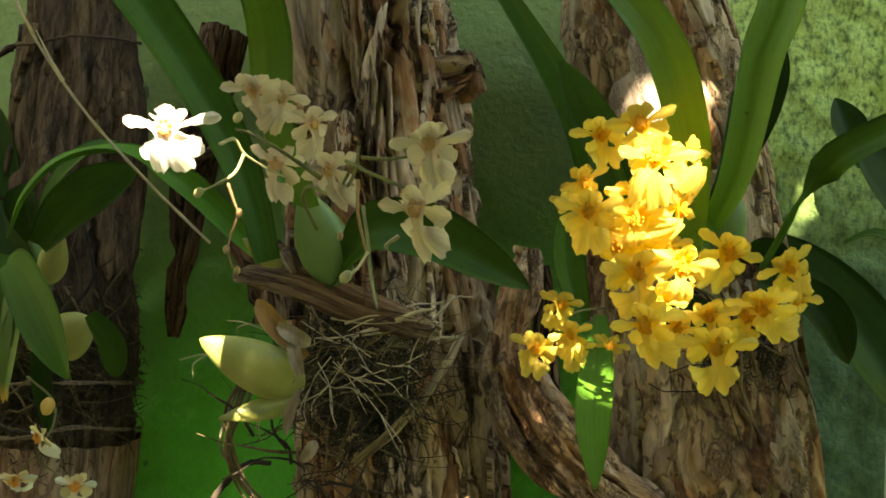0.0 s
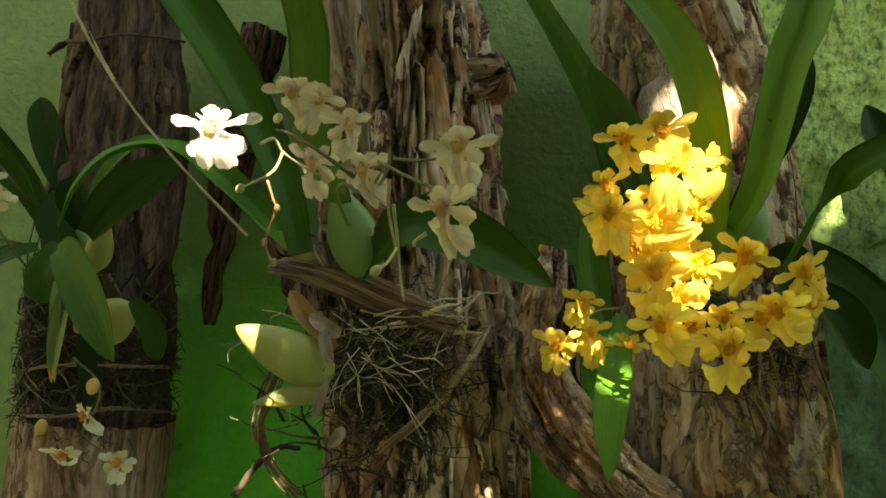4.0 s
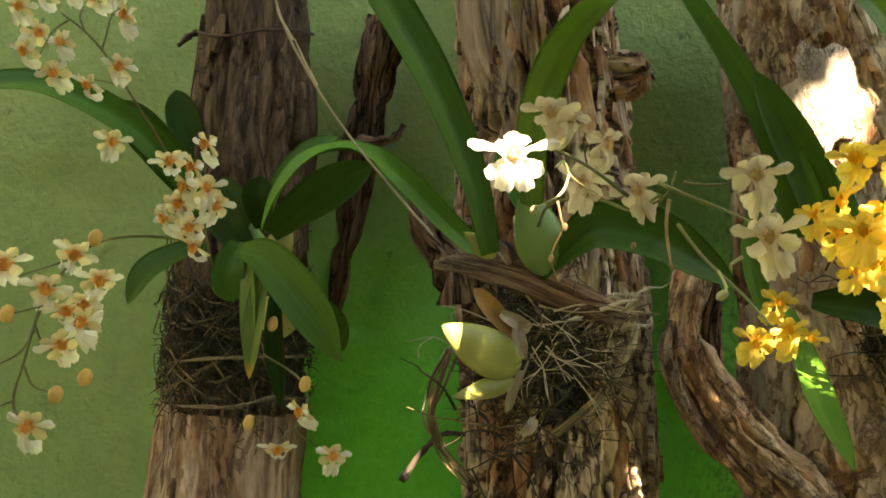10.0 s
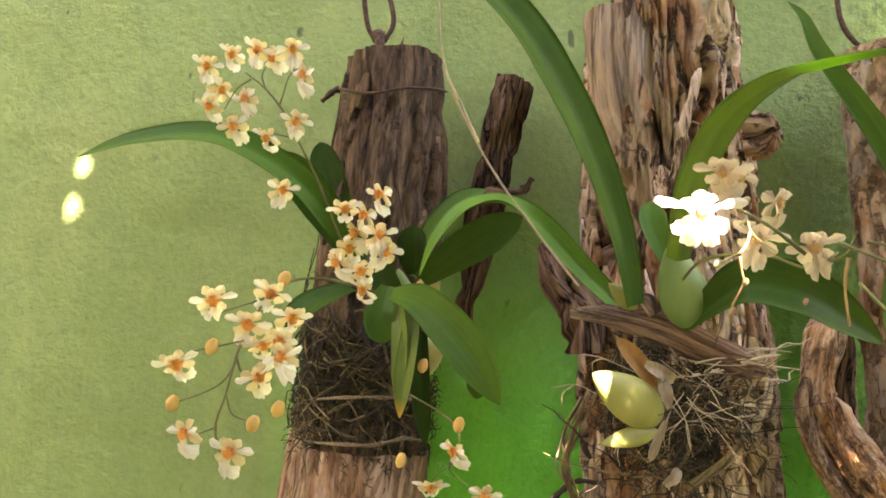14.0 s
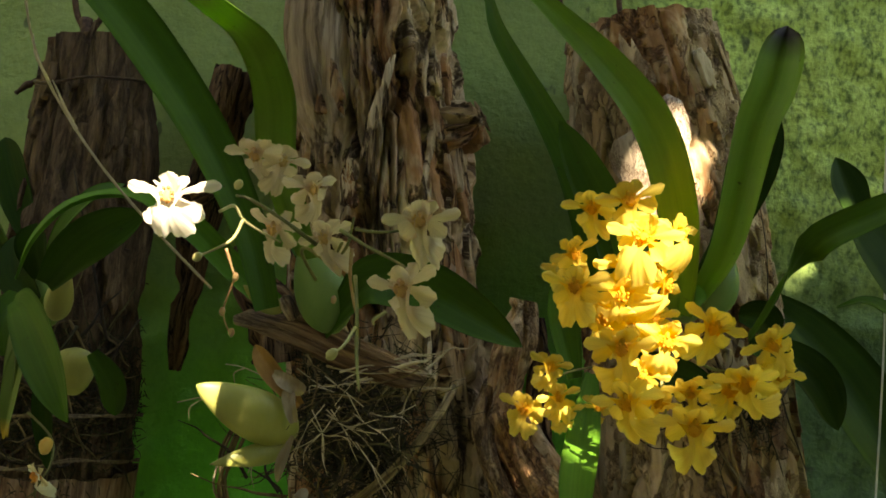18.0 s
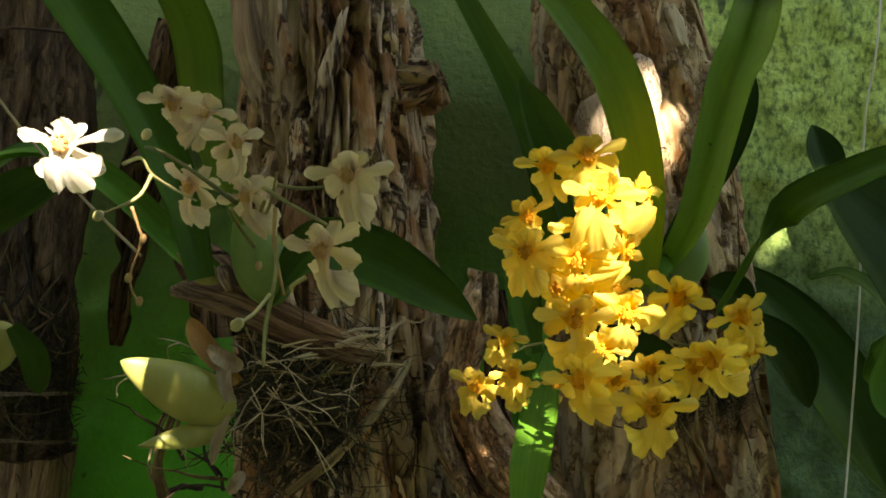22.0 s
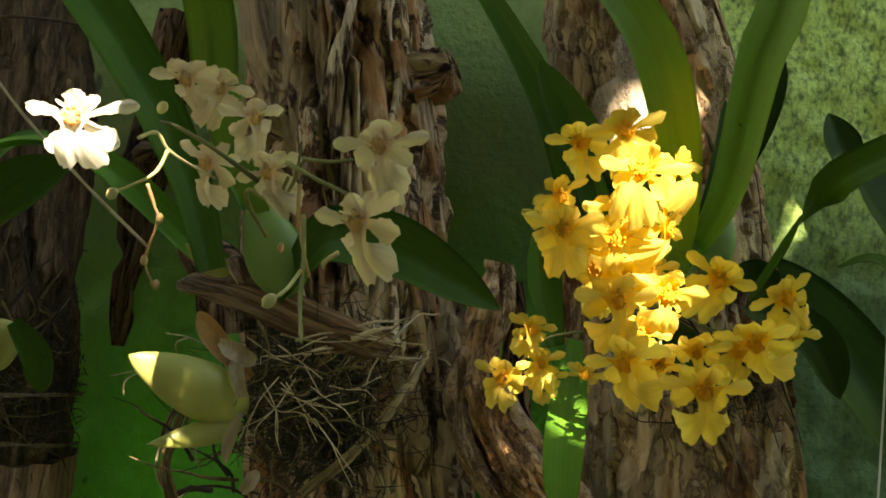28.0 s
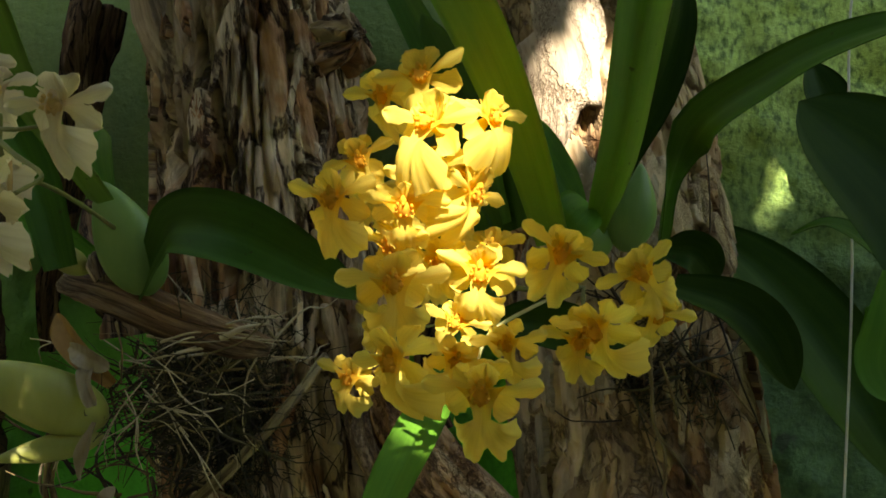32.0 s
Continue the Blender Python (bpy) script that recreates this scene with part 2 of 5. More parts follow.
def wall_material():
    m, nt, b, _ = nodes_of("green_painted_plaster")
    wide = add_noise(nt, 3.0, (1, 1, 1), 5, 0.6, 0.5)
    fine = add_noise(nt, 45.0, (1, 1, 1), 8, 0.7)
    grit = add_noise(nt, 160.0, (1, 1, 1), 4, 0.6)
    col = add_ramp(nt, wide, [(0.3, (0.185, 0.295, 0.088)), (0.55, (0.225, 0.335, 0.105)), (0.75, (0.285, 0.38, 0.135))])
    col = add_mix(nt, 1.0, col, add_ramp(nt, fine, [(0.3, (0.92, 0.94, 0.91)), (0.5, (0.99, 0.99, 0.98)), (0.7, (1.07, 1.06, 1.04))]), "MULTIPLY")
    # greener low on the wall, fading upward: bounced green light put into the colour
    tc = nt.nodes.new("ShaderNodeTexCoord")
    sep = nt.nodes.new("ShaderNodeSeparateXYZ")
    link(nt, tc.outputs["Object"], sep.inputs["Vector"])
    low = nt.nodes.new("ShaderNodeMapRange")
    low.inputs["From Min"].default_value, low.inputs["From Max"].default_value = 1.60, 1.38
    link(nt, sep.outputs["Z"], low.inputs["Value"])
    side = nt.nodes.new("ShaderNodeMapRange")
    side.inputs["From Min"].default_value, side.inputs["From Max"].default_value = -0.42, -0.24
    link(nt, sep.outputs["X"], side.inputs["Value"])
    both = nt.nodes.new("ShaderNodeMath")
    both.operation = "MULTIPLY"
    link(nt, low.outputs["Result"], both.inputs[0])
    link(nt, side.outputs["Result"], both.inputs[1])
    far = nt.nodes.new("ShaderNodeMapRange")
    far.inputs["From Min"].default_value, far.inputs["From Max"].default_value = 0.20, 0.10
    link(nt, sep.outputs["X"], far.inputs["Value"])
    low_glow = nt.nodes.new("ShaderNodeMath")
    low_glow.operation = "MULTIPLY"
    link(nt, both.outputs[0], low_glow.inputs[0])
    link(nt, far.outputs["Result"], low_glow.inputs[1])
    col = add_mix(nt, low_glow.outputs[0], col, (0.11, 0.60, 0.06))
    # the same low green further along, darker, with the plants' shade put in
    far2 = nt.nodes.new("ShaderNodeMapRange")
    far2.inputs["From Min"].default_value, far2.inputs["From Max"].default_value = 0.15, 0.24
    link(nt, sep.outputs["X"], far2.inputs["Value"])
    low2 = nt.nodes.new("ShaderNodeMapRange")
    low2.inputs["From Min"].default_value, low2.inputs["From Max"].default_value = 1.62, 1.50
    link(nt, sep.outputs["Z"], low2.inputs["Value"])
    low_shade = nt.nodes.new("ShaderNodeMath")
    low_shade.operation = "MULTIPLY"
    link(nt, far2.outputs["Result"], low_shade.inputs[0])
    link(nt, low2.outputs["Result"], low_shade.inputs[1])
    col = add_mix(nt, low_shade.outputs[0], col, (0.05, 0.115, 0.04))
    # pits, and sky light high on the right put into their lighter tones
    pits = add_noise(nt, 215, (1, 1, 0.62), 3, 0.55)
    rough_side = nt.nodes.new("ShaderNodeMapRange")
    rough_side.inputs["From Min"].default_value, rough_side.inputs["From Max"].default_value = 0.08, 0.2
    rough_side.inputs["To Min"].default_value = 0.06
    link(nt, sep.outputs["X"], rough_side.inputs["Value"])
    upper = nt.nodes.new("ShaderNodeMath")
    upper.operation, upper.inputs[1].default_value, upper.inputs[2].default_value = "MULTIPLY_ADD", -0.75, 1.0
    link(nt, low_shade.outputs[0], upper.inputs[0])
    pitted_lit = nt.nodes.new("ShaderNodeMath")
    pitted_lit.operation = "MULTIPLY"
    link(nt, rough_side.outputs["Result"], pitted_lit.inputs[0])
    link(nt, upper.outputs[0], pitted_lit.inputs[1])
    col = add_mix(nt, pitted_lit.outputs[0], col, add_mix(nt, 1.0, col, add_ramp(nt, pits, [(0.33, (0.6, 0.66, 0.48)), (0.44, (1.5, 1.45, 1.2)), (0.53, (2.3, 2.1, 1.7)), (0.70, (2.7, 2.4, 2.1))]), "MULTIPLY"))
    streak = add_noise(nt, 16, (1, 1, 0.25), 5, 0.6, 0.8)
    col = add_mix(nt, 0.4, col, add_ramp(nt, streak, [(0.3, (0.78, 0.86, 0.78)), (0.5, (1, 1, 1)), (0.7, (1.1, 1.08, 1.02))]), "MULTIPLY")
    marks = add_noise(nt, 38, (1, 1, 0.5), 3, 0.5)
    col = add_mix(nt, add_ramp(nt, marks, [(0.70, (0, 0, 0)), (0.73, (0.75, 0.75, 0.75))]), col, (0.04, 0.06, 0.03))
    link(nt, col, b.inputs["Base Color"])
    b.inputs["Roughness"].default_value = 0.75
    add_bump(nt, b, add_mix(nt, 0.45, fine, grit), 0.8, 0.006)
    return m


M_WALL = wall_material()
M_LOG_A = wood_material("dark_weathered_wood", (0.028, 0.019, 0.011), (0.095, 0.063, 0.038), (0.185, 0.13, 0.083), 60, 0.8, (1.35, 1.3, 1.2), 0.3, 0.26, 0.0, 0.75)
M_LOG_B = wood_material("grey_brown_bark", (0.165, 0.115, 0.07), (0.56, 0.43, 0.285), (0.80, 0.67, 0.51), 44, 1.0, (0.64, 0.44, 0.32), 0.9, 0.16)
M_LOG_C = wood_material("flaky_pale_bark", (0.30, 0.215, 0.138), (0.54, 0.395, 0.245), (0.68, 0.545, 0.375), 18, 0.9, (0.62, 0.44, 0.32), 0.55, 0.5, 0.55, 0.75)
M_PLATE_L = wood_material("large_pale_plate", (0.38, 0.30, 0.22), (0.48, 0.39, 0.30), (0.55, 0.46, 0.37), 30, 0.6, None, 0.3, 0.3, 0.85, 0.4)
M_PLATE = wood_material("pale_bark_plate", (0.32, 0.255, 0.17), (0.44, 0.36, 0.25), (0.53, 0.45, 0.33), 30, 0.7, (0.8, 0.68, 0.55), 0.3, 0.25, 0.0, 0.45)
M_PLANK = wood_material("smooth_brown_wood", (0.17, 0.12, 0.08), (0.36, 0.265, 0.185), (0.52, 0.42, 0.31), 44, 0.8, None, 0.5, 0.05, 0.0, 0.65)
M_STICK = wood_material("red_brown_stick", (0.04, 0.022, 0.012), (0.16, 0.097, 0.056), (0.29, 0.195, 0.12), 70)
M_SLAB = wood_material("grey_dead_bark", (0.045, 0.030, 0.021), (0.25, 0.182, 0.138), (0.50, 0.41, 0.345), 80, 1.0, (0.82, 0.68, 0.57), 0.55, 0.05)
M_BRANCH = wood_material("tan_cracked_bark", (0.14, 0.09, 0.052), (0.46, 0.32, 0.195), (0.68, 0.53, 0.37), 46, 1.0, (0.7, 0.52, 0.38), 0.6, 0.3, 0.55)
M_STRIP = wood_material("stripped_pinkish_wood", (0.20, 0.13, 0.09), (0.42, 0.29, 0.205), (0.60, 0.46, 0.35), 50, 0.7, (0.7, 0.58, 0.48), 0.5, 0.08, 0.0, 0.8)
M_CUT = wood_material("cut_wood_end", (0.05, 0.033, 0.02), (0.2, 0.14, 0.085), (0.38, 0.29, 0.2), 90)
M_LEAF = leaf_material("green_orchid_leaf", (0.045, 0.145, 0.016), (0.11, 0.265, 0.028), None, 0.22, 0.48)
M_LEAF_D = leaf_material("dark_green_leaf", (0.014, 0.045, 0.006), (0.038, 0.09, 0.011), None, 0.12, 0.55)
M_LEAF_P = leaf_material("pale_green_leaf", (0.12, 0.25, 0.038), (0.21, 0.35, 0.065))
M_LEAF_M = leaf_material("deep_green_orchid_leaf", (0.028, 0.088, 0.010), (0.068, 0.165, 0.018), None, 0.16, 0.5)
M_LEAF_T = leaf_material("black_tipped_leaf", (0.13, 0.26, 0.038), (0.22, 0.36, 0.065), (0.012, 0.01, 0.006))
M_LEAF_Y = leaf_material("yellow_tipped_leaf", (0.09, 0.17, 0.03), (0.17, 0.25, 0.05), (0.5, 0.3, 0.04))
M_BULB = plain_material("pale_green_bulb", (0.24, 0.26, 0.055), (0.34, 0.34, 0.10), 0.45, 40, 0, 0.15, (1, 1, 0.3))
M_BULB_G = plain_material("green_bulb", (0.10, 0.21, 0.05), (0.17, 0.28, 0.075), 0.45, 40, 0, 0.15, (1, 1, 0.3))
M_SHEATH = plain_material("dry_papery_sheath", (0.22, 0.165, 0.10), (0.40, 0.335, 0.235), 0.8, 90, 0, 0.6, (1, 1, 0.2))
M_SHEATH_O = plain_material("orange_brown_sheath", (0.22, 0.105, 0.03), (0.38, 0.21, 0.06), 0.7, 70, 0, 0.5, (1, 1, 0.2))
M_ROOT = plain_material("dry_brown_root", (0.085, 0.056, 0.022), (0.24, 0.172, 0.078), 0.85, 80, 0, 0.4)
M_ROOT_L = plain_material("tan_root", (0.20, 0.145, 0.068), (0.38, 0.285, 0.145), 0.85, 90, 0, 0.6, (1, 1, 0.2))
M_ROOT_D = plain_material("dark_root", (0.018, 0.013, 0.007), (0.07, 0.048, 0.026), 0.85, 80, 0, 0.4)
M_OLIVE = plain_material("olive_root", (0.06, 0.052, 0.02), (0.16, 0.135, 0.055), 0.85, 80, 0, 0.4)
M_MOSS = plain_material("mossy_fibre", (0.018, 0.016, 0.005), (0.06, 0.052, 0.015), 0.9, 120, 0, 0.6)
M_STEM = plain_material("green_brown_stem", (0.10, 0.11, 0.03), (0.17, 0.16, 0.05), 0.6, 90, 0, 0.2)
M_STEM_R = plain_material("reddish_stem", (0.28, 0.15, 0.07), (0.36, 0.25, 0.11), 0.6, 90, 0, 0.2)
M_STEM_P = plain_material("pale_green_stem", (0.30, 0.29, 0.12), (0.42, 0.39, 0.19), 0.6, 90, 0, 0.2)
M_STRAW = plain_material("straw_stalk", (0.42, 0.34, 0.22), (0.60, 0.50, 0.35), 0.75, 120, 0, 0.3)
M_WIRE = plain_material("rusty_wire", (0.05, 0.028, 0.018), (0.13, 0.075, 0.045), 0.7, 300, 0.6, 0.4)
M_TWINE = plain_material("brown_twine", (0.10, 0.07, 0.04), (0.22, 0.16, 0.09), 0.9, 400, 0, 0.6)
M_NYLON = plain_material("shiny_nylon_line", (0.55, 0.58, 0.56), (0.7, 0.72, 0.7), 0.12, 50, 0, 0.0)
M_BUD = plain_material("ochre_bud", (0.55, 0.29, 0.06), (0.66, 0.42, 0.12), 0.5, 80, 0, 0.2)
M_CREAM = petal_material("cream_petal", (0.84, 0.72, 0.43), (0.82, 0.28, 0.04))
M_CREAM_LIP = petal_material("white_lip", (0.90, 0.86, 0.74), (0.86, 0.42, 0.12))
M_ORANGE = plain_material("orange_callus", (0.78, 0.24, 0.02), (0.88, 0.42, 0.06), 0.5, 500, 0, 0.5)
M_WHITE = petal_material("ivory_petal", (0.70, 0.585, 0.43), (0.75, 0.57, 0.39))
M_WHITE_LIP = petal_material("ivory_lip", (0.70, 0.60, 0.45), (0.72, 0.52, 0.38))
M_WHITE_CAL = petal_material("yellowish_callus", (0.80, 0.60, 0.30), (0.80, 0.56, 0.27))
# ivory petal whitened: the sunlit flower's glare is put into its colour
M_SUNLIT = petal_material("fresh_white_petal", (0.82, 0.78, 0.71), (0.80, 0.70, 0.58))
M_YELLOW = petal_material("yellow_petal", (0.88, 0.665, 0.125), (0.90, 0.55, 0.06), 0.82, 1.1)
M_YELLOW_LIP = petal_material("bright_yellow_lip", (0.90, 0.705, 0.155), (0.91, 0.56, 0.06), 0.85, 1.1)
M_YEL_CAL = petal_material("orange_yellow_callus", (0.94, 0.58, 0.08), (0.94, 0.54, 0.07))
M_YARD = plain_material("weathered_plaster", (0.36, 0.31, 0.22), (0.45, 0.39, 0.29), 0.9, 4, 0, 0.4)
M_GROUND = plain_material("trodden_earth", (0.27, 0.22, 0.155), (0.38, 0.31, 0.22), 0.95, 6, 0, 0.6)
M_TREE_LEAF = leaf_material("tree_leaf", (0.03, 0.09, 0.015), (0.07, 0.15, 0.025))


# ---- mesh helpers ----
def mesh_of(name, verts, faces, mat, uvs=None, smooth=True):
    me = bpy.data.meshes.new(name)
    me.from_pydata([tuple(v) for v in verts], [], [tuple(f) for f in faces])
    me.materials.append(mat)
    if uvs is not None:
        layer = me.uv_layers.new(name="UVMap")
        loops = np.zeros(len(me.loops), np.int32)
        me.loops.foreach_get("vertex_index", loops)
        layer.data.foreach_set("uv", np.asarray(uvs, np.float32)[loops].ravel())
    me.polygons.foreach_set("use_smooth", [smooth] * len(me.polygons))
    me.update()
    return me


def part(name, me, parent, label=""):
    ob = new(name, me)
    ob.parent = parent
    return tagged(ob, label)


def thing(name, at, label, category, group=""):
    ob = new(name)
    ob.location = at
    ob.empty_display_size = 0.02
    return tagged(ob, label, category, group)


def spline(pts, n):
    """Catmull-Rom through the points, n samples, as an array."""
    p = np.asarray(pts, float)
    p = np.vstack([2 * p[0] - p[1], p, 2 * p[-1] - p[-2]])
    out = []
    for u in np.linspace(0, len(p) - 3 - 1e-9, n):
        i, f = int(u), u - int(u)
        a, b, c, d = p[i : i + 4]
        out.append(0.5 * (2 * b + (c - a) * f + (2 * a - 5 * b + 4 * c - d) * f * f + (3 * b - a - 3 * c + d) * f**3))
    return np.array(out)


def unit(v):
    return v / np.maximum(np.linalg.norm(v, axis=-1, keepdims=True), 1e-9)


def frames(c):
    """Tangents and two steady side vectors along a line."""
    t = unit(np.gradient(c, axis=0))
    ref = np.array([0.0, -1.0, 0.0]) if abs(t[0][1]) < 0.9 else np.array([1.0, 0.0, 0.0])
    s = []
    for k in t:
        ref = unit(ref - k * (ref @ k))
        s.append(ref)
    s = np.array(s)
    return t, s, np.cross(t, s)


def ring_faces(n, k, closed=True):
    f = []
    for i in range(n - 1):
        for j in range(k if closed else k - 1):
            a, b = i * k + j, i * k + (j + 1) % k
            f.append((a, b, b + k, a + k))
    return f


def tube(pts, r0, r1=None, n=12, sides=6, lumpy=0.0, seed=0, flat=1.0):
    """A tapered tube along a smooth line; lumpy roughens its width."""
    c = spline(pts, n)
    t, s, b = frames(c)
    rng = np.random.default_rng(seed)
    r = np.linspace(r0, r0 if r1 is None else r1, n) * (1 + lumpy * rng.uniform(-1, 1, n))
    a = np.linspace(0, 2 * np.pi, sides, endpoint=False)
    rr = r[:, None] * (1 + lumpy * rng.uniform(-0.6, 0.6, (n, sides)))
    v = c[:, None] + rr[..., None] * (np.cos(a)[None, :, None] * s[:, None] * flat + np.sin(a)[None, :, None] * b[:, None])
    f = ring_faces(n, sides) + [tuple(range(sides))[::-1], tuple((n - 1) * sides + j for j in range(sides))]
    return v.reshape(-1, 3), f


def hashed(i, j, k, seed):
    h = (i * 374761393 + j * 668265263 + k * 2147483647 + seed * 974711) & 0x7FFFFFFF
    h = ((h ^ (h >> 13)) * 1274126177) & 0x7FFFFFFF
    return ((h ^ (h >> 16)) & 0xFFFF) / 65535.0


def vnoise(p, seed=0):
    """Smooth value noise of an array of places, 0 to 1."""
    i = np.floor(p).astype(np.int64)
    f = p - i
    f = f * f * (3 - 2 * f)
    out = 0
    for dx in (0, 1):
        for dy in (0, 1):
            for dz in (0, 1):
                w = (f[..., 0] if dx else 1 - f[..., 0]) * (f[..., 1] if dy else 1 - f[..., 1]) * (f[..., 2] if dz else 1 - f[..., 2])
                out = out + w * hashed(i[..., 0] + dx, i[..., 1] + dy, i[..., 2] + dz, seed)
    return out


def grained(me, q):
    at = me.attributes.new("grain", "FLOAT_VECTOR", "POINT")
    at.data.foreach_set("vector", np.ascontiguousarray(q, np.float32).ravel())
    return me


def wood_mesh(name, line, radii, mat, n=220, sides=150, rough=1.0, knobs=(), seed=0, flat=1.0, flaky=0.5, knots=(), fine=1.0):
    """A length of bark-covered wood: fibres, cracks, flakes and knobs along a line, cut ends closed."""
    c = spline(line, n)
    rad = np.interp(np.linspace(0, 1, n), np.linspace(0, 1, len(radii)), radii)
    t, s, b = frames(c)
    a = np.linspace(0, 2 * np.pi, sides, endpoint=False)
    way = np.cos(a)[None, :, None] * s[:, None] * flat + np.sin(a)[None, :, None] * b[:, None]
    base = c[:, None] + rad[:, None, None] * way
    size = float(np.mean(rad)) / 0.06
    along = np.concatenate([[0], np.cumsum(np.linalg.norm(np.diff(c, axis=0), axis=1))])
    q = np.stack([np.cos(a)[None, :] * rad[:, None], np.sin(a)[None, :] * rad[:, None], along[:, None] + 0 * a[None, :]], -1)
    warp = (vnoise(q * [22, 22, 9], seed + 1)[..., None] - 0.5) * [0.02, 0.02, 0]
    q = q + warp
    for place, kr in knots:
        off = np.linalg.norm(base - np.array(place), axis=-1)
        q0 = q[np.unravel_index(np.argmin(off), off.shape)]
        g = np.exp(-((off / (1.5 * kr)) ** 2))[..., None]
        q = q0 + (q - q0) * (1 - g * [0.88, 0.88, 0.5])
        base = base + way * (0.45 * kr * np.exp(-((off / kr) ** 4)))[..., None]
    qq = q * [fine, fine, 1]
    lump = vnoise(q * [25, 25, 10], seed + 2) - 0.5
    fib = 1 - np.abs(2 * vnoise(qq * [120, 120, 9], seed + 3) - 1)
    fib2 = vnoise(q * [300, 300, 26], seed + 4)
    crack = 1 - np.abs(2 * vnoise(qq * [75, 75, 8], seed + 5) - 1)
    gash = 1 - np.abs(2 * vnoise(qq * [34, 34, 5], seed + 6) - 1)
    flake = vnoise(q * [70, 70, 22], seed + 7) + 0.25 * vnoise(q * [240, 240, 120], seed + 9)
    d = 0.013 * lump - 0.0075 * fib**2 + 0.006 * (fib2 - 0.5) - 0.012 * np.clip(crack - 0.82, 0, 1) / 0.18 - 0.014 * np.clip(gash - 0.92, 0, 1) / 0.08
    d = d + flaky * 0.0055 * np.clip((flake - 0.62) / 0.03, 0, 1)
    d = d * rough * size**0.6
    v = base + d[..., None] * way
    for (kx, ky, kz), kr, kh in knobs:
        off = v - np.array([kx, ky, kz])
        g = np.exp(-(off**2).sum(-1) / kr**2)
        v = v + (kh * g)[..., None] * way
    # uneven cut at the ends
    for row, sign in ((0, -1), (n - 1, 1)):
        v[row] += sign * t[row] * (0.006 * size * (vnoise(q[row] * 60, seed + 8) - 0.4))[:, None]
    ends = []
    for row, s in ((0, 1), (n - 1, -1)):
        rim = v[row]
        hub = rim.mean(0)
        rings = np.concatenate([hub + (rim - hub) * k + s * t[row] * (0.002 + 0.006 * size * (vnoise(q[row] * 90 * k + 3, seed + 9) - 0.5))[:, None] * (k < 1) for k in (1.0, 0.8, 0.5, 0.2)])
        fs = ring_faces(4, sides) + [tuple(3 * sides + k for k in range(sides))]
        ends.append(grained(mesh_of("cut_end", rings, fs if row == 0 else [x[::-1] for x in fs], M_CUT), rings * [1, 1, 6]))
    return grained(mesh_of(name, v.reshape(-1, 3), ring_faces(n, sides), mat), q + 7.3 * (seed % 10)), ends


def wood(name, parent, *args, **kw):
    """Bark with its two cut ends under it."""
    body, ends = wood_mesh(name, *args, **kw)
    ob = part(name, body, parent)
    for e in ends:
        part("cut_end", e, ob)
    return ob


def blade(pts, width, face0=(0, -1, 0.15), face1=None, fold=0.18, base=0.45, tip=0.12, wave=0.0, seed=0, blunt=1.0, thick=0.0011, peak=0.55):
    """A strap leaf: widest in the middle, keeled along the midrib, two skins with an edge between."""
    n, k = 30, 9
    c = spline(pts, n)
    t = unit(np.gradient(c, axis=0))
    u = np.linspace(0, 1, n)
    f0, f1 = np.array(face0, float), np.array(face1 if face1 is not None else face0, float)
    face = unit(f0[None] * (1 - u[:, None]) + f1[None] * u[:, None])
    side = unit(np.cross(t, face))
    norm = np.cross(side, t)
    prof = (base + (1 - base) * np.sin(np.clip(u / peak, 0, 1) * np.pi / 2)) * np.where(u > peak, np.clip(1 - (np.maximum(u - peak, 0) / (1 - peak)) ** (2.2 * blunt), 0, 1) ** 0.8, 1)
    prof = np.maximum(prof, 0.015)
    w = np.linspace(-1, 1, k)
    rng = np.random.default_rng(seed)
    ripple = wave * width * np.sin(u * 9 + rng.uniform(0, 6))[:, None] * w[None, :]
    lift = fold * width * np.abs(w)[None, :] * prof[:, None] + ripple
    mid = c[:, None] + side[:, None] * (0.5 * width * prof[:, None] * w[None, :])[..., None] + norm[:, None] * lift[..., None]
    half = thick * 0.5 * (1 - 0.7 * w**2)[None, :, None] * norm[:, None]
    v = np.concatenate([(mid + half).reshape(-1, 3), (mid - half).reshape(-1, 3)])
    uv1 = np.stack([np.broadcast_to((w + 1) / 2, (n, k)), np.broadcast_to(u[:, None], (n, k))], -1).reshape(-1, 2)
    top = ring_faces(n, k, False)
    m = n * k
    f = [q[::-1] for q in top] + [tuple(x + m for x in q) for q in top]
    for i in range(n - 1):
        for j, flip in ((0, False), (k - 1, True)):
            q = (i * k + j, (i + 1) * k + j, (i + 1) * k + j + m, i * k + j + m)
            f.append(q[::-1] if flip else q)
    return v, f, np.vstack([uv1, uv1])


def leaf(parent, pts, width, mat=None, label="", **kw):
    v, f, uv = blade(pts, width, **kw)
    return part("leaf", mesh_of("leaf", v, f, mat or M_LEAF, uv), parent, label)


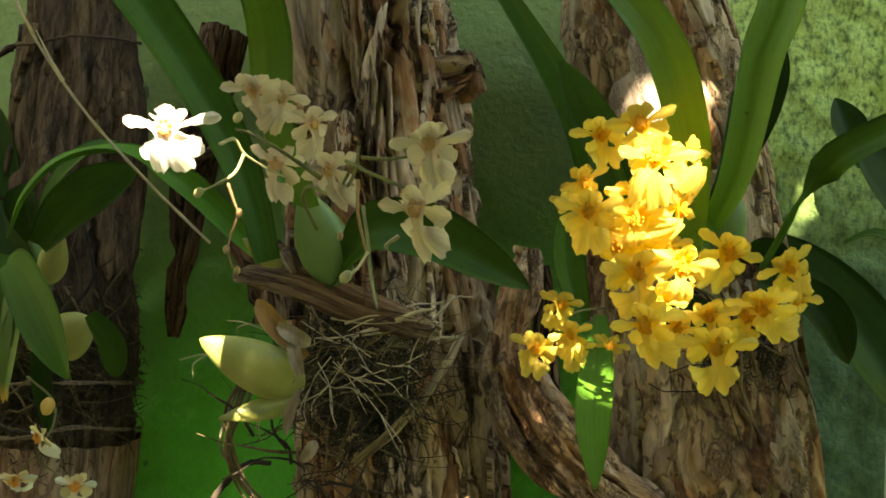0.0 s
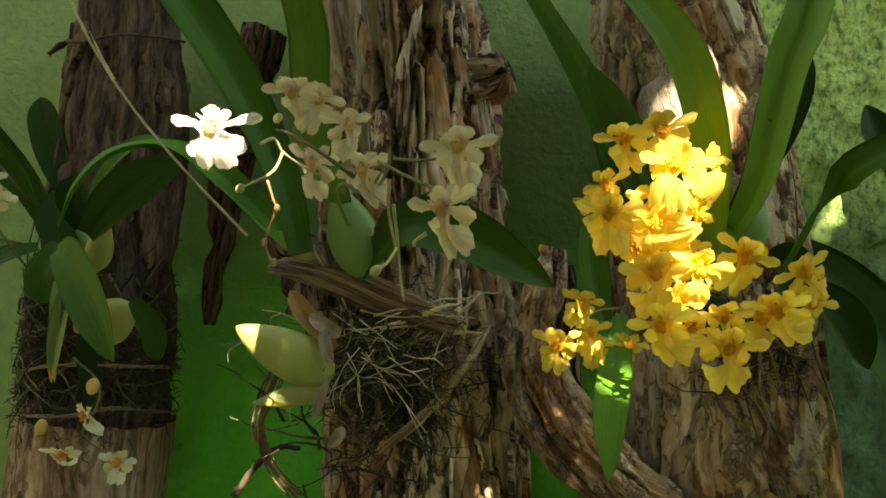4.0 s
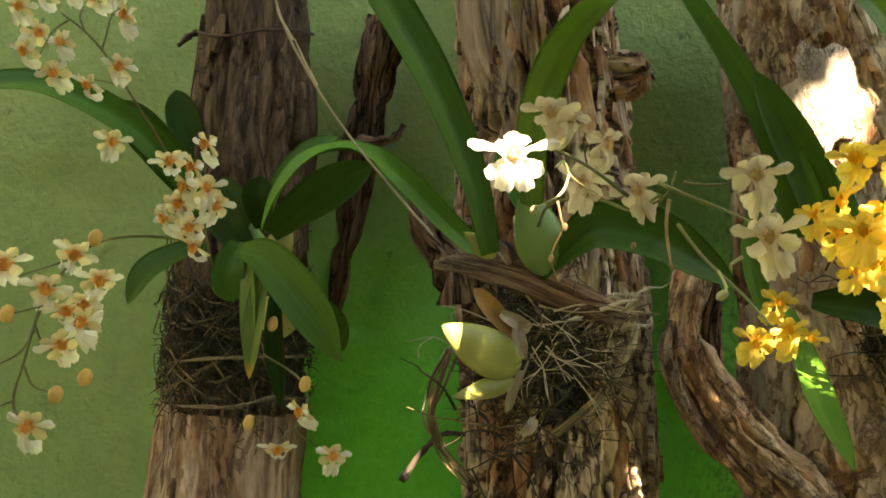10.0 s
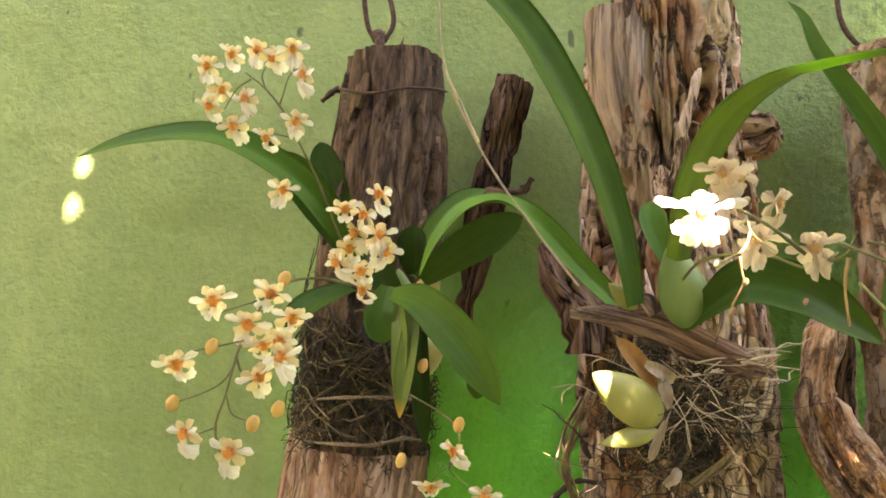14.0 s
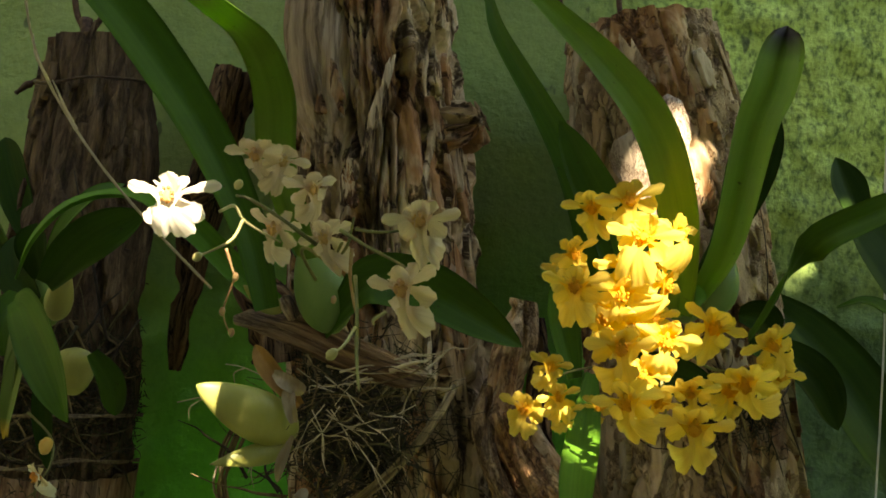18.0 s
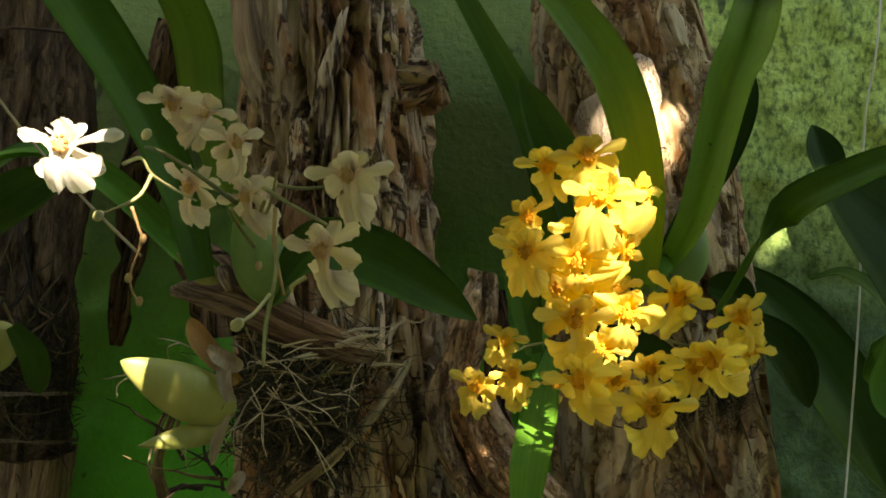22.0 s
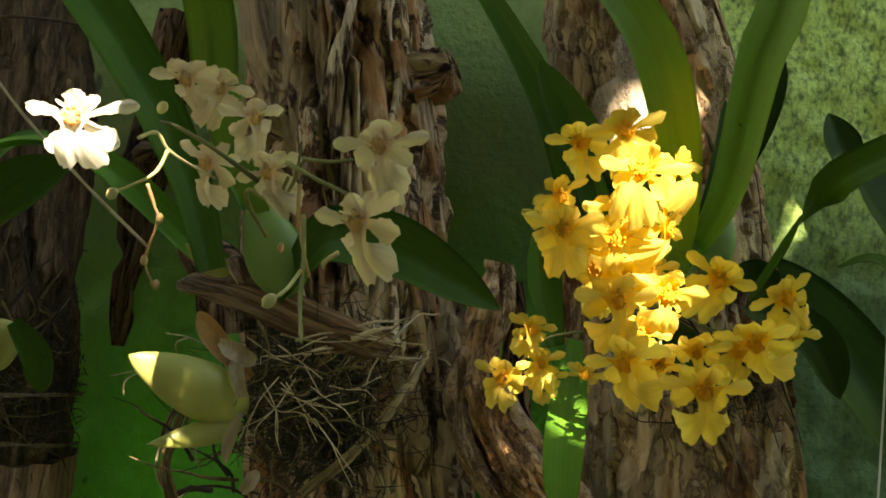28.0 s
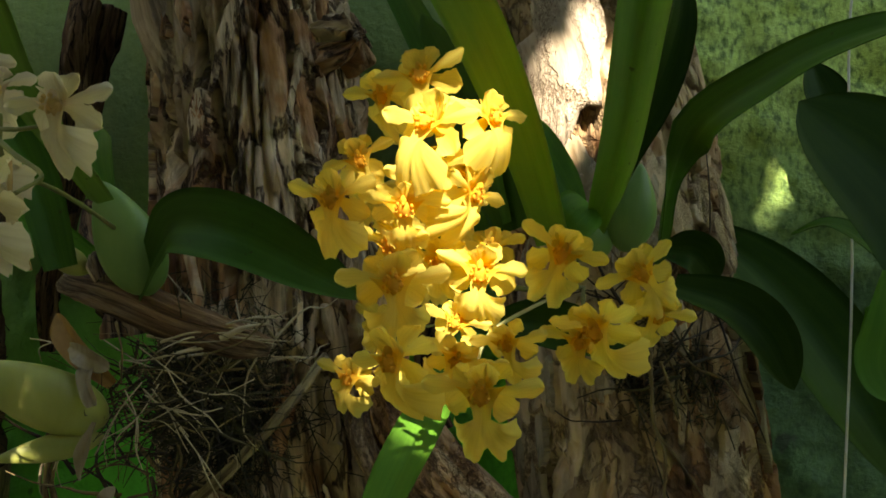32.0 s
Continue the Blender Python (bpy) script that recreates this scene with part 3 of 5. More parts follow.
def bulb(parent, a, b, width, mat, depth=0.6, label="", pointed=0.5):
    """A flattened egg-shaped pseudobulb from base a to tip b, faintly ribbed."""
    a, b = np.array(a), np.array(b)
    ax = unit(b - a)
    side = unit(np.cross(ax, [0, -1, 0.1]))
    nrm = np.cross(side, ax)
    n, k = 22, 28
    u = np.linspace(0, 1, n)
    r = np.sin(np.pi * u ** (0.72 + 0.1 * pointed)) ** (0.62 + 0.25 * pointed) * (1 - 0.25 * pointed * u) + 0.02
    r[0], r[-1] = 0.12, 0.03
    ang = np.linspace(0, 2 * np.pi, k, endpoint=False)
    rib = 1 + 0.012 * np.cos(9 * ang)
    v = a + (b - a) * u[:, None, None] + 0.5 * width * r[:, None, None] * rib[None, :, None] * (np.cos(ang)[None, :, None] * side + depth * np.sin(ang)[None, :, None] * nrm)
    f = ring_faces(n, k) + [tuple(range(k))[::-1], tuple((n - 1) * k + j for j in range(k))]
    return part("pseudobulb", mesh_of("pseudobulb", v.reshape(-1, 3), f, mat), parent, label)


def strand(name, parent, pts, r, mat, r1=None, n=14, sides=6, lumpy=0.1, seed=0, label=""):
    v, f = tube(pts, r, r1, n, sides, lumpy, seed)
    along = np.repeat(np.linspace(0, 0.1, n), sides)
    around = np.tile(np.linspace(0, 2 * np.pi, sides, endpoint=False), n)
    return part(name, grained(mesh_of(name, v, f, mat), np.stack([r * np.cos(around), r * np.sin(around), along + seed], -1)), parent, label)


# ---- flowers ----
SPOON = (0.30, 0.40, 0.66, 0.92, 1.0)
OVAL = (0.42, 0.72, 0.96, 1.0, 0.90)
EAR = (0.26, 0.30, 0.52, 0.86, 1.0)


def tilted(v, angle):
    """Turned about the flower's line of sight, from straight up, clockwise as seen."""
    a = radians(angle)
    return v @ np.array([[np.cos(a), 0, np.sin(a)], [0, 1, 0], [-np.sin(a), 0, np.cos(a)]]).T


def petal(length, width, angle, lean=0.0, cup=0.25, curl=0.2, shape=OVAL, point=0.0, ruffle=0.0, seed=0, z0=0.0):
    """One petal with a rounded tip in the flower's own space: the flower looks along -y."""
    n, k = 15, 11
    rng = np.random.default_rng(seed)
    u, w = np.sin(np.linspace(0, 1, n) * np.pi / 2), np.sin(np.linspace(-1, 1, k) * np.pi / 2)
    prof = np.interp(u, np.linspace(0, 0.86, len(shape)), shape)
    tip = np.clip((u - 0.66) / 0.34, 0, 1)
    prof = prof * np.sqrt(np.clip(1 - tip ** (2.4 - point), 0, 1))
    U, W = np.meshgrid(u, w, indexing="ij")
    ph = rng.uniform(0, 6, 4)
    edge = 1 + 0.09 * np.sin(9 * U + ph[0] + 2 * np.sign(W)) + 0.10 * np.sin(25 * U + ph[3] + np.sign(W))
    x = 0.5 * width * prof[:, None] * W * edge + 0.10 * width * np.sin(2.6 * U + ph[1]) * U
    up = length * U * (1 + 0.06 * rng.uniform(-1, 1))
    wob = ruffle * width * (0.6 * np.sin(3.2 * W + ph[2]) * U**2 + 0.5 * np.sin(7 * U + ph[3]) * W * np.abs(W) * U)
    out = -length * lean * U + length * curl * U**2 - cup * np.abs(x) ** 1.5 / np.sqrt(width) + wob
    v = np.stack([x, out, up + z0], -1).reshape(-1, 3)
    uv = np.stack([(W + 1) / 2, U], -1).reshape(-1, 2)
    return tilted(v, angle), ring_faces(n, k, False), uv


def fan_lip(length, width, waist, notch, lean, bend, ruffle, seed):
    """The lip: a narrow neck that opens into a skirt of two rounded lobes."""
    rng = np.random.default_rng(seed)
    k = 25
    W = np.linspace(-1, 1, k)
    ph = rng.uniform(0, 6, 4)
    spread = radians(74) * W
    reach = (1 - notch * np.exp(-((W / 0.13) ** 2)) - 0.22 * np.abs(W) ** 3) * (1 + 0.06 * np.sin(11 * W + ph[0]) + 0.045 * np.sin(25 * W + ph[1]))
    rows = []
    for u in np.linspace(0, 0.32, 5):
        rows.append((waist * (1 + 2.0 * (1 - u / 0.32) ** 2) * 0.5 * W, (u - 0.10 * (1 - u / 0.32) * W**2) * length, u))
    for r in np.linspace(0.12, 1, 10):
        x = waist * 0.6 * W * (1 - r) + 0.58 * width * r * reach * np.sin(spread)
        z = length * (0.32 + 0.68 * r * reach * np.cos(spread) - 0.05 * r * W**2)
        rows.append((x, z, 0.32 + 0.68 * r))
    x = np.array([q[0] for q in rows])
    z = np.array([q[1] for q in rows])
    U = np.repeat(np.array([q[2] for q in rows])[:, None], k, 1)
    WW = np.repeat(W[None], len(rows), 0)
    far = np.clip((U - 0.32) / 0.68, 0, 1)
    out = -length * lean * np.sin(np.clip(U, 0, 1) * 2.0) + bend * length * far**2 + 0.55 * x**2 / width * far - 0.5 * np.abs(x) * (1 - far)
    out = out + ruffle * width * far**2 * (np.sin(5.5 * WW + ph[2]) + 0.5 * np.sin(12 * WW + ph[3])) * 0.5 + 0.03 * length * np.exp(-((WW / 0.15) ** 2)) * far
    v = np.stack([x, out, z], -1).reshape(-1, 3)
    uv = np.stack([(WW + 1) / 2, U], -1).reshape(-1, 2)
    return tilted(v, 180 + rng.uniform(-7, 7)), ring_faces(len(rows), k, False), uv


def join(pieces):
    vs, fs, us, m = [], [], [], 0
    for v, f, u in pieces:
        vs.append(v), us.append(u)
        fs += [tuple(i + m for i in q) for q in f]
        m += len(v)
    return np.vstack(vs), fs, np.vstack(us)


def blob(center, rx, ry, rz, seed=0, warty=0.2):
    n, k = 7, 9
    rng = np.random.default_rng(seed)
    th, ph = np.linspace(0.08, np.pi - 0.08, n), np.linspace(0, 2 * np.pi, k, endpoint=False)
    r = 1 + warty * rng.uniform(-1, 1, (n, k))
    v = np.stack([rx * r * np.sin(th)[:, None] * np.cos(ph), ry * r * np.sin(th)[:, None] * np.sin(ph), rz * r * np.cos(th)[:, None] + 0 * ph], -1) + np.array(center)
    f = ring_faces(n, k) + [tuple(range(k))[::-1], tuple((n - 1) * k + j for j in range(k))]
    return v.reshape(-1, 3), [q[::-1] for q in f], np.zeros((n * k, 2)) + 0.1


def flower_meshes(kind, seed):
    """Sepals, lip and callus of one flower, 1 unit from wing tip to wing tip."""
    rng = np.random.default_rng(seed)
    j = lambda a, s: a + rng.uniform(-s, s)
    if kind == "cream":
        mats, lip_l, lip_w, waist = (M_CREAM, M_CREAM_LIP, M_ORANGE), 0.56, 0.46, 0.13
        wing, ww, back = 0.45, 0.23, 0.30
    elif kind == "ivory":
        mats, lip_l, lip_w, waist = (M_WHITE, M_WHITE_LIP, M_WHITE_CAL), 0.68, 0.50, 0.13
        wing, ww, back = 0.50, 0.25, 0.29
    elif kind == "frilled":
        mats, lip_l, lip_w, waist = (M_SUNLIT, M_SUNLIT, M_WHITE_CAL), 0.47, 0.54, 0.18
        wing, ww, back = 0.54, 0.20, 0.25
    else:
        mats, lip_l, lip_w, waist = (M_YELLOW, M_YELLOW_LIP, M_YEL_CAL), 0.64, 0.60, 0.14
        wing, ww, back = 0.48, 0.235, 0.30
    sep = [
        petal(back * 0.8, ww * 1.05, j(0, 14), 0.35, 0.7, -0.2, OVAL, 0.6, 0.16, seed, 0.03),
        petal(back * 0.95, ww * 0.85, j(47, 12), j(0.0, 0.2), 0.6, j(0.1, 0.3), SPOON, 0.5, 0.18, seed + 1, 0.02),
        petal(back * 0.95, ww * 0.85, j(-47, 12), j(0.0, 0.2), 0.6, j(0.1, 0.3), SPOON, 0.5, 0.18, seed + 2, 0.02),
        petal(wing * 0.72, ww * 1.1, j(132, 14), -0.22, 0.4, j(0.0, 0.2), SPOON, 0.6, 0.14, seed + 3, 0.02),
        petal(wing * 0.72, ww * 1.1, j(-132, 14), -0.22, 0.4, j(0.0, 0.2), SPOON, 0.6, 0.14, seed + 4, 0.02),
    ]
    lip = [
        fan_lip(lip_l, lip_w, waist, j(0.30, 0.08), j(0.24, 0.06), j(0.36, 0.16), 0.10, seed + 5),
        petal(wing, ww * 0.74, j(80, 11), j(0.34, 0.1), -0.5, j(0.2, 0.2), EAR, 0.0, 0.18, seed + 6, 0.0),
        petal(wing, ww * 0.74, j(-80, 11), j(0.34, 0.1), -0.5, j(0.2, 0.2), EAR, 0.0, 0.18, seed + 7, 0.0),
    ]
    cal = [blob((0, -0.11, -0.035), 0.062, 0.045, 0.075, seed, 0.3)]
    for i in range(9):
        a, d = 2 * math.pi * i / 9 + rng.uniform(-0.3, 0.3), rng.uniform(0.055, 0.095)
        cal.append(blob((d * math.cos(a), -0.125 - rng.uniform(0, 0.03), -0.02 + 0.9 * d * math.sin(a)), 0.017, 0.022, 0.020, seed + i, 0.35))
    col = [blob((0, -0.10, 0.055), 0.036, 0.045, 0.06, seed + 4, 0.1), petal(0.11, 0.075, j(55, 10), 0.5, 0.3, 0, OVAL, 0, 0.1, seed + 8, 0.04), petal(0.11, 0.075, j(-55, 10), 0.5, 0.3, 0, OVAL, 0, 0.1, seed + 9, 0.04)]
    col += [petal(0.17, 0.035, j(a, 8), 0.75, 0.2, 0.1, EAR, 0.6, 0.2, seed + 10, 0.05) for a in (-42, -14, 14, 42)]
    names = ("flower", "lip", "callus", "column")
    return [mesh_of(nm, *join(p)[:2], mt, join(p)[2]) for nm, p, mt in zip(names, (sep, lip, cal, col), (*mats, mats[0]))]


FLOWERS = {kind: [flower_meshes(kind, 20 * i + 3) for i in range(9)] for kind in ("cream", "ivory", "frilled", "yellow")}
flower_count = [0]


def flower(parent, kind, at, size, yaw=None, pitch=None, roll=None):
    """yaw: turned to its left (+) or right; pitch: nodding down (+); roll: leaning."""
    rng = random.Random(flower_count[0] * 7 + 5)
    flower_count[0] += 1
    yaw = rng.uniform(-48, 48) if yaw is None else yaw
    pitch = rng.uniform(-12, 42) if pitch is None else pitch
    roll = rng.uniform(-32, 32) if roll is None else roll
    meshes = FLOWERS[kind][rng.randrange(9)]
    top = part("flower", meshes[0], parent)
    top.matrix_world = Matrix.Translation(at) @ pose(0, 0, 0, 0, 0, -yaw) @ pose(0, 0, 0, pitch) @ pose(0, 0, 0, 0, roll, 0) @ Matrix.Scale(size * rng.uniform(0.93, 1.07), 4)
    top.matrix_parent_inverse = Matrix.Translation(parent.location).inverted()
    for me in meshes[1:]:
        part(me.name.split(".")[0], me, top)
    return top


def bud(parent, at, size, tilt=20, mat=None, name="bud"):
    v, f, _ = blob((0, 0, 0), size * 0.42, size * 0.42, size * 0.6, int(1e4 * abs(at[0])), 0.05)
    ob = part(name, mesh_of(name, v, f, mat or M_BUD), parent)
    ob.matrix_world = Matrix.Translation(at) @ pose(0, 0, 0, tilt, tilt * 1.5)
    ob.matrix_parent_inverse = Matrix.Translation(parent.location).inverted()
    return ob


def at_origin(parent):
    """Parts are written in world places: take the thing's own place back out of them."""
    for ob in parent.children:
        if ob.matrix_parent_inverse == Matrix.Identity(4):
            ob.matrix_parent_inverse = Matrix.Translation(parent.location).inverted()
    return parent


# ---- setting ----
WALL_Y = 0.655
# unseen ground, kept pale so it bounces light up the wall
ground_v = [(-60, -60, 0), (60, -60, 0), (60, 60, 0), (-60, 60, 0)]
tagged(new("ground", mesh_of("ground", ground_v, [(0, 1, 2, 3)], M_GROUND, None, False)), "unseen ground at the foot of the wall, pale to bounce light", "ground", kind="structure")


def build_wall():
    xs = np.concatenate([[-4.0], np.arange(-0.95, 0.86, 0.006), [4.0]])
    zs = np.concatenate([[0.0], np.arange(0.95, 2.2, 0.006), [3.2]])
    X, Z = np.meshgrid(xs, zs, indexing="ij")
    q = np.stack([X, Z, 0 * X], -1)
    right = np.clip((X - 0.05) / 0.15, 0.12, 1)
    right = np.maximum(right, 0.75 * np.clip((1.56 - Z) / 0.1, 0, 1) * np.clip((X + 0.40) / 0.1, 0, 1))
    y = WALL_Y + 0.010 * (vnoise(q * 6, 3) - 0.5) + 0.0018 * (vnoise(q * 24, 4) - 0.5) + right * 0.0075 * (vnoise(q * 62, 5) - 0.5) + right * 0.003 * (vnoise(q * 130, 6) - 0.5)
    n, k = X.shape
    front = np.stack([X, y, Z], -1).reshape(-1, 3)
    v = np.vstack([front, [(-4, WALL_Y + 0.2, 0), (4, WALL_Y + 0.2, 0), (4, WALL_Y + 0.2, 3.2), (-4, WALL_Y + 0.2, 3.2)]])
    m = n * k
    f = [q2 for q2 in ring_faces(n, k, False)]
    f.append((m, m + 3, m + 2, m + 1))
    f.append((m + 3, *[i * k + k - 1 for i in range(n)], m + 2))
    f.append((m, *[j for j in range(k)], m + 3)[::-1])
    f.append((m + 1, *[(n - 1) * k + j for j in range(k)], m + 2))
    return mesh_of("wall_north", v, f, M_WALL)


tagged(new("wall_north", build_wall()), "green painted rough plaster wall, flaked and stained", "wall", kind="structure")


# unseen walls added behind and beside the view to cut low sky light
def unseen_wall(name, x0, x1, y0, y1, h):
    v = [(x, y, z) for z in (0, h) for x, y in ((x0, y0), (x1, y0), (x1, y1), (x0, y1))]
    f = [(0, 1, 5, 4), (1, 2, 6, 5), (2, 3, 7, 6), (3, 0, 4, 7), (4, 5, 6, 7), (3, 2, 1, 0)]
    tagged(new(name, mesh_of(name, v, f, M_YARD, None, False)), "unseen plain plaster wall added to block low sky and bounce light", "wall", kind="structure")


unseen_wall("wall_south", -3.0, 3.0, -2.7, -2.5, 4.2)
unseen_wall("wall_west", -3.0, -2.8, -2.5, WALL_Y, 4.2)
unseen_wall("wall_east", 2.8, 3.0, -2.5, WALL_Y, 2.4)


# ---- logs hung on the wall ----
def log(label, line, radii, mat, **kw):
    top = thing("log", line[0], label, "log", "logs hung on the wall")
    wood("bark", top, line, radii, mat, **kw)
    return top


DARK_LINE = [(-0.301, 0.590, 1.706), (-0.298, 0.588, 1.617), (-0.303, 0.585, 1.498), (-0.304, 0.585, 1.395), (-0.312, 0.585, 1.286), (-0.312, 0.585, 1.182)]
DARK_R = [0.041, 0.049, 0.053, 0.058, 0.060, 0.060]
log_dark = log(
    "dark weathered log hung on a rusty wire hook",
    DARK_LINE, DARK_R, M_LOG_A, n=300, sides=200, seed=11, flat=0.85, rough=0.34, fine=0.8)
wood("stripped_wood", log_dark, [(-0.306, 0.585, 1.376), (-0.312, 0.585, 1.29), (-0.313, 0.585, 1.182)], [0.0605, 0.063, 0.063], M_STRIP, n=130, sides=150, seed=13, flat=0.86, rough=0.28, fine=0.9)
GREY_LINE = [(-0.082, 0.588, 1.749), (-0.075, 0.587, 1.685), (-0.062, 0.587, 1.570), (-0.050, 0.585, 1.455), (-0.039, 0.583, 1.363), (-0.030, 0.583, 1.202)]
GREY_R = [0.060, 0.063, 0.070, 0.077, 0.078, 0.075]
log_grey = log(
    "thick grey-brown log with twisted cracked bark and knots",
    GREY_LINE, GREY_R, M_LOG_B, n=380, sides=250, seed=23, flat=0.85, rough=1.0, fine=1.5,
    knots=[((-0.045, 0.535, 1.704), 0.013), ((-0.075, 0.53, 1.55), 0.010)],
    knobs=[((-0.048, 0.525, 1.695), 0.012, 0.010), ((-0.080, 0.515, 1.604), 0.012, 0.010), ((0.016, 0.520, 1.387), 0.011, -0.018)])
PALE_LINE = [(0.128, 0.588, 1.733), (0.133, 0.585, 1.688), (0.154, 0.580, 1.586), (0.170, 0.575, 1.462), (0.181, 0.575, 1.362), (0.185, 0.575, 1.242)]
PALE_R = [0.055, 0.062, 0.066, 0.071, 0.074, 0.074]
log_pale = log(
    "log with pale flaking bark in cracked plates",
    PALE_LINE, PALE_R, M_LOG_C, n=380, sides=250, seed=37, flat=0.85, flaky=1.2, rough=0.42, knots=[((0.167, 0.51, 1.388), 0.0125)],
    knobs=[((0.167, 0.505, 1.388), 0.005, -0.006)])

wood("bark_strip", log_grey, [(-0.115, 0.556, 1.742), (-0.114, 0.551, 1.706), (-0.109, 0.549, 1.663), (-0.101, 0.551, 1.616)], [0.028, 0.029, 0.025, 0.012], M_PLANK, n=120, sides=80, seed=29, flat=0.6, rough=0.45)
wood("stub", log_grey, [(-0.022, 0.566, 1.646), (-0.004, 0.558, 1.648), (0.006, 0.554, 1.650), (0.012, 0.552, 1.652)], [0.021, 0.020, 0.018, 0.011], M_LOG_B, n=70, sides=70, seed=33, rough=1.8, flaky=1.0)

# hooks and wires
hook = thing("wire_hook", (-0.319, 0.600, 1.721), "rusty wire hook and loop on the dark log", "hook")
strand("loop", hook, [(-0.322, 0.598, 1.723), (-0.331, 0.600, 1.741), (-0.338, 0.600, 1.784), (-0.346, 0.600, 1.862), (-0.365, 0.610, 2.014)], 0.0024, M_WIRE, n=24, lumpy=0.05)
strand("loop", hook, [(-0.314, 0.598, 1.723), (-0.307, 0.600, 1.742), (-0.315, 0.600, 1.775), (-0.326, 0.600, 1.837), (-0.351, 0.610, 2.014)], 0.0024, M_WIRE, n=24, lumpy=0.05)
strand("eye_screw", hook, [(-0.319, 0.596, 1.730), (-0.316, 0.592, 1.716), (-0.314, 0.590, 1.698)], 0.0055, M_WIRE, 0.004, 8, 8)
binding = thing("binding_wire", (-0.295, 0.540, 1.666), "thin rusty wire twisted round the dark log", "wire")
strand("wire", binding, [(-0.351, 0.590, 1.678), (-0.329, 0.552, 1.666), (-0.307, 0.538, 1.662), (-0.280, 0.536, 1.667), (-0.258, 0.552, 1.671), (-0.254, 0.590, 1.679)], 0.0011, M_WIRE, n=30)
strand("twist", binding, [(-0.350, 0.588, 1.676), (-0.353, 0.580, 1.671), (-0.359, 0.575, 1.662)], 0.0035, M_WIRE, 0.0015, 10, 6, 0.3)
for a, b, e in (((-0.111, 0.550, 1.721), (-0.122, 0.570, 1.765), (-0.138, 0.620, 1.965)), ((-0.084, 0.550, 1.728), (-0.090, 0.570, 1.768), (-0.110, 0.620, 1.966))):
    w = thing("hanging_wire", a, "rusty wire that holds up the grey log", "wire", "hanging wires")
    strand("wire", w, [a, b, e], 0.0019, M_WIRE, n=16, lumpy=0.05)
for a, b, e in (((0.085, 0.572, 1.715), (0.062, 0.588, 1.775), (0.082, 0.620, 1.975)), ((0.112, 0.566, 1.715), (0.106, 0.58, 1.78), (0.112, 0.620, 1.977))):
    w = thing("hanging_wire", a, "rusty wire that holds up the pale log", "wire", "hanging wires")
    strand("wire", w, [a, b, e], 0.0021, M_WIRE, n=16, lumpy=0.05)

# sticks and branches
stick = thing("stick", (-0.201, 0.610, 1.699), "broken red-brown stick leaning on the wall between the logs", "stick")
wood("bark", stick, [(-0.196, 0.615, 1.698), (-0.206, 0.612, 1.643), (-0.215, 0.610, 1.577), (-0.226, 0.612, 1.493), (-0.231, 0.618, 1.450)], [0.018, 0.020, 0.019, 0.013, 0.007], M_STICK, n=110, sides=50, seed=51, rough=1.1)
strand("side_twig", stick, [(-0.213, 0.595, 1.591), (-0.197, 0.585, 1.593), (-0.183, 0.580, 1.596), (-0.176, 0.580, 1.607)], 0.0065, M_STICK, 0.002, 14, 8, 0.35, 5)
branch = thing("branch", (0.048, 0.520, 1.501), "short broken branch, forked and bent, with brown cracked bark", "branch")
wood("bark", branch, [(0.044, 0.522, 1.524), (0.041, 0.520, 1.498), (0.037, 0.516, 1.458), (0.044, 0.512, 1.428), (0.060, 0.508, 1.404), (0.086, 0.510, 1.379), (0.118, 0.518, 1.351), (0.150, 0.532, 1.318)], [0.009, 0.0155, 0.0165, 0.018, 0.020, 0.022, 0.023, 0.022], M_BRANCH, n=210, sides=90, seed=61, rough=0.95, flaky=0.9, fine=0.7, knobs=[((0.060, 0.495, 1.405), 0.010, 0.007), ((0.030, 0.50, 1.448), 0.009, 0.006)])
wood("side_branch", branch, [(0.024, 0.507, 1.466), (0.021, 0.500, 1.446), (0.027, 0.496, 1.420), (0.044, 0.494, 1.395), (0.066, 0.498, 1.374), (0.090, 0.507, 1.352)], [0.006, 0.0095, 0.0095, 0.009, 0.010, 0.010], M_BRANCH, n=130, sides=50, seed=67, rough=0.9)
wood("side_branch", branch, [(0.056, 0.530, 1.512), (0.058, 0.528, 1.490), (0.056, 0.524, 1.455), (0.066, 0.522, 1.425)], [0.004, 0.008, 0.009, 0.008], M_STICK, n=90, sides=40, seed=68, rough=0.9)
slab = thing("bark_slab", (-0.083, 0.490, 1.487), "grey-brown dead bark slab lying across the log under the orchid", "bark")
wood("slab", slab, [(-0.143, 0.496, 1.500), (-0.120, 0.474, 1.501), (-0.090, 0.462, 1.497), (-0.060, 0.460, 1.486), (-0.030, 0.466, 1.476), (-0.016, 0.474, 1.472)], [0.004, 0.0095, 0.0115, 0.0110, 0.0090, 0.005], M_SLAB, n=160, sides=80, seed=71, rough=0.5, flat=0.5, fine=0.5)
wood("splinter", slab, [(-0.104, 0.462, 1.517), (-0.098, 0.455, 1.513), (-0.093, 0.453, 1.505)], [0.002, 0.005, 0.004], M_SLAB, n=40, sides=24, seed=73, flat=0.4)
wood("splinter", slab, [(-0.035, 0.460, 1.478), (-0.023, 0.456, 1.483), (-0.012, 0.458, 1.485)], [0.0022, 0.0016, 0.0006], M_STRAW, n=30, sides=12, seed=75)
chunk = thing("bark_chunk", (-0.144, 0.540, 1.512), "fibrous brown bark chunk on the flank of the log", "bark")
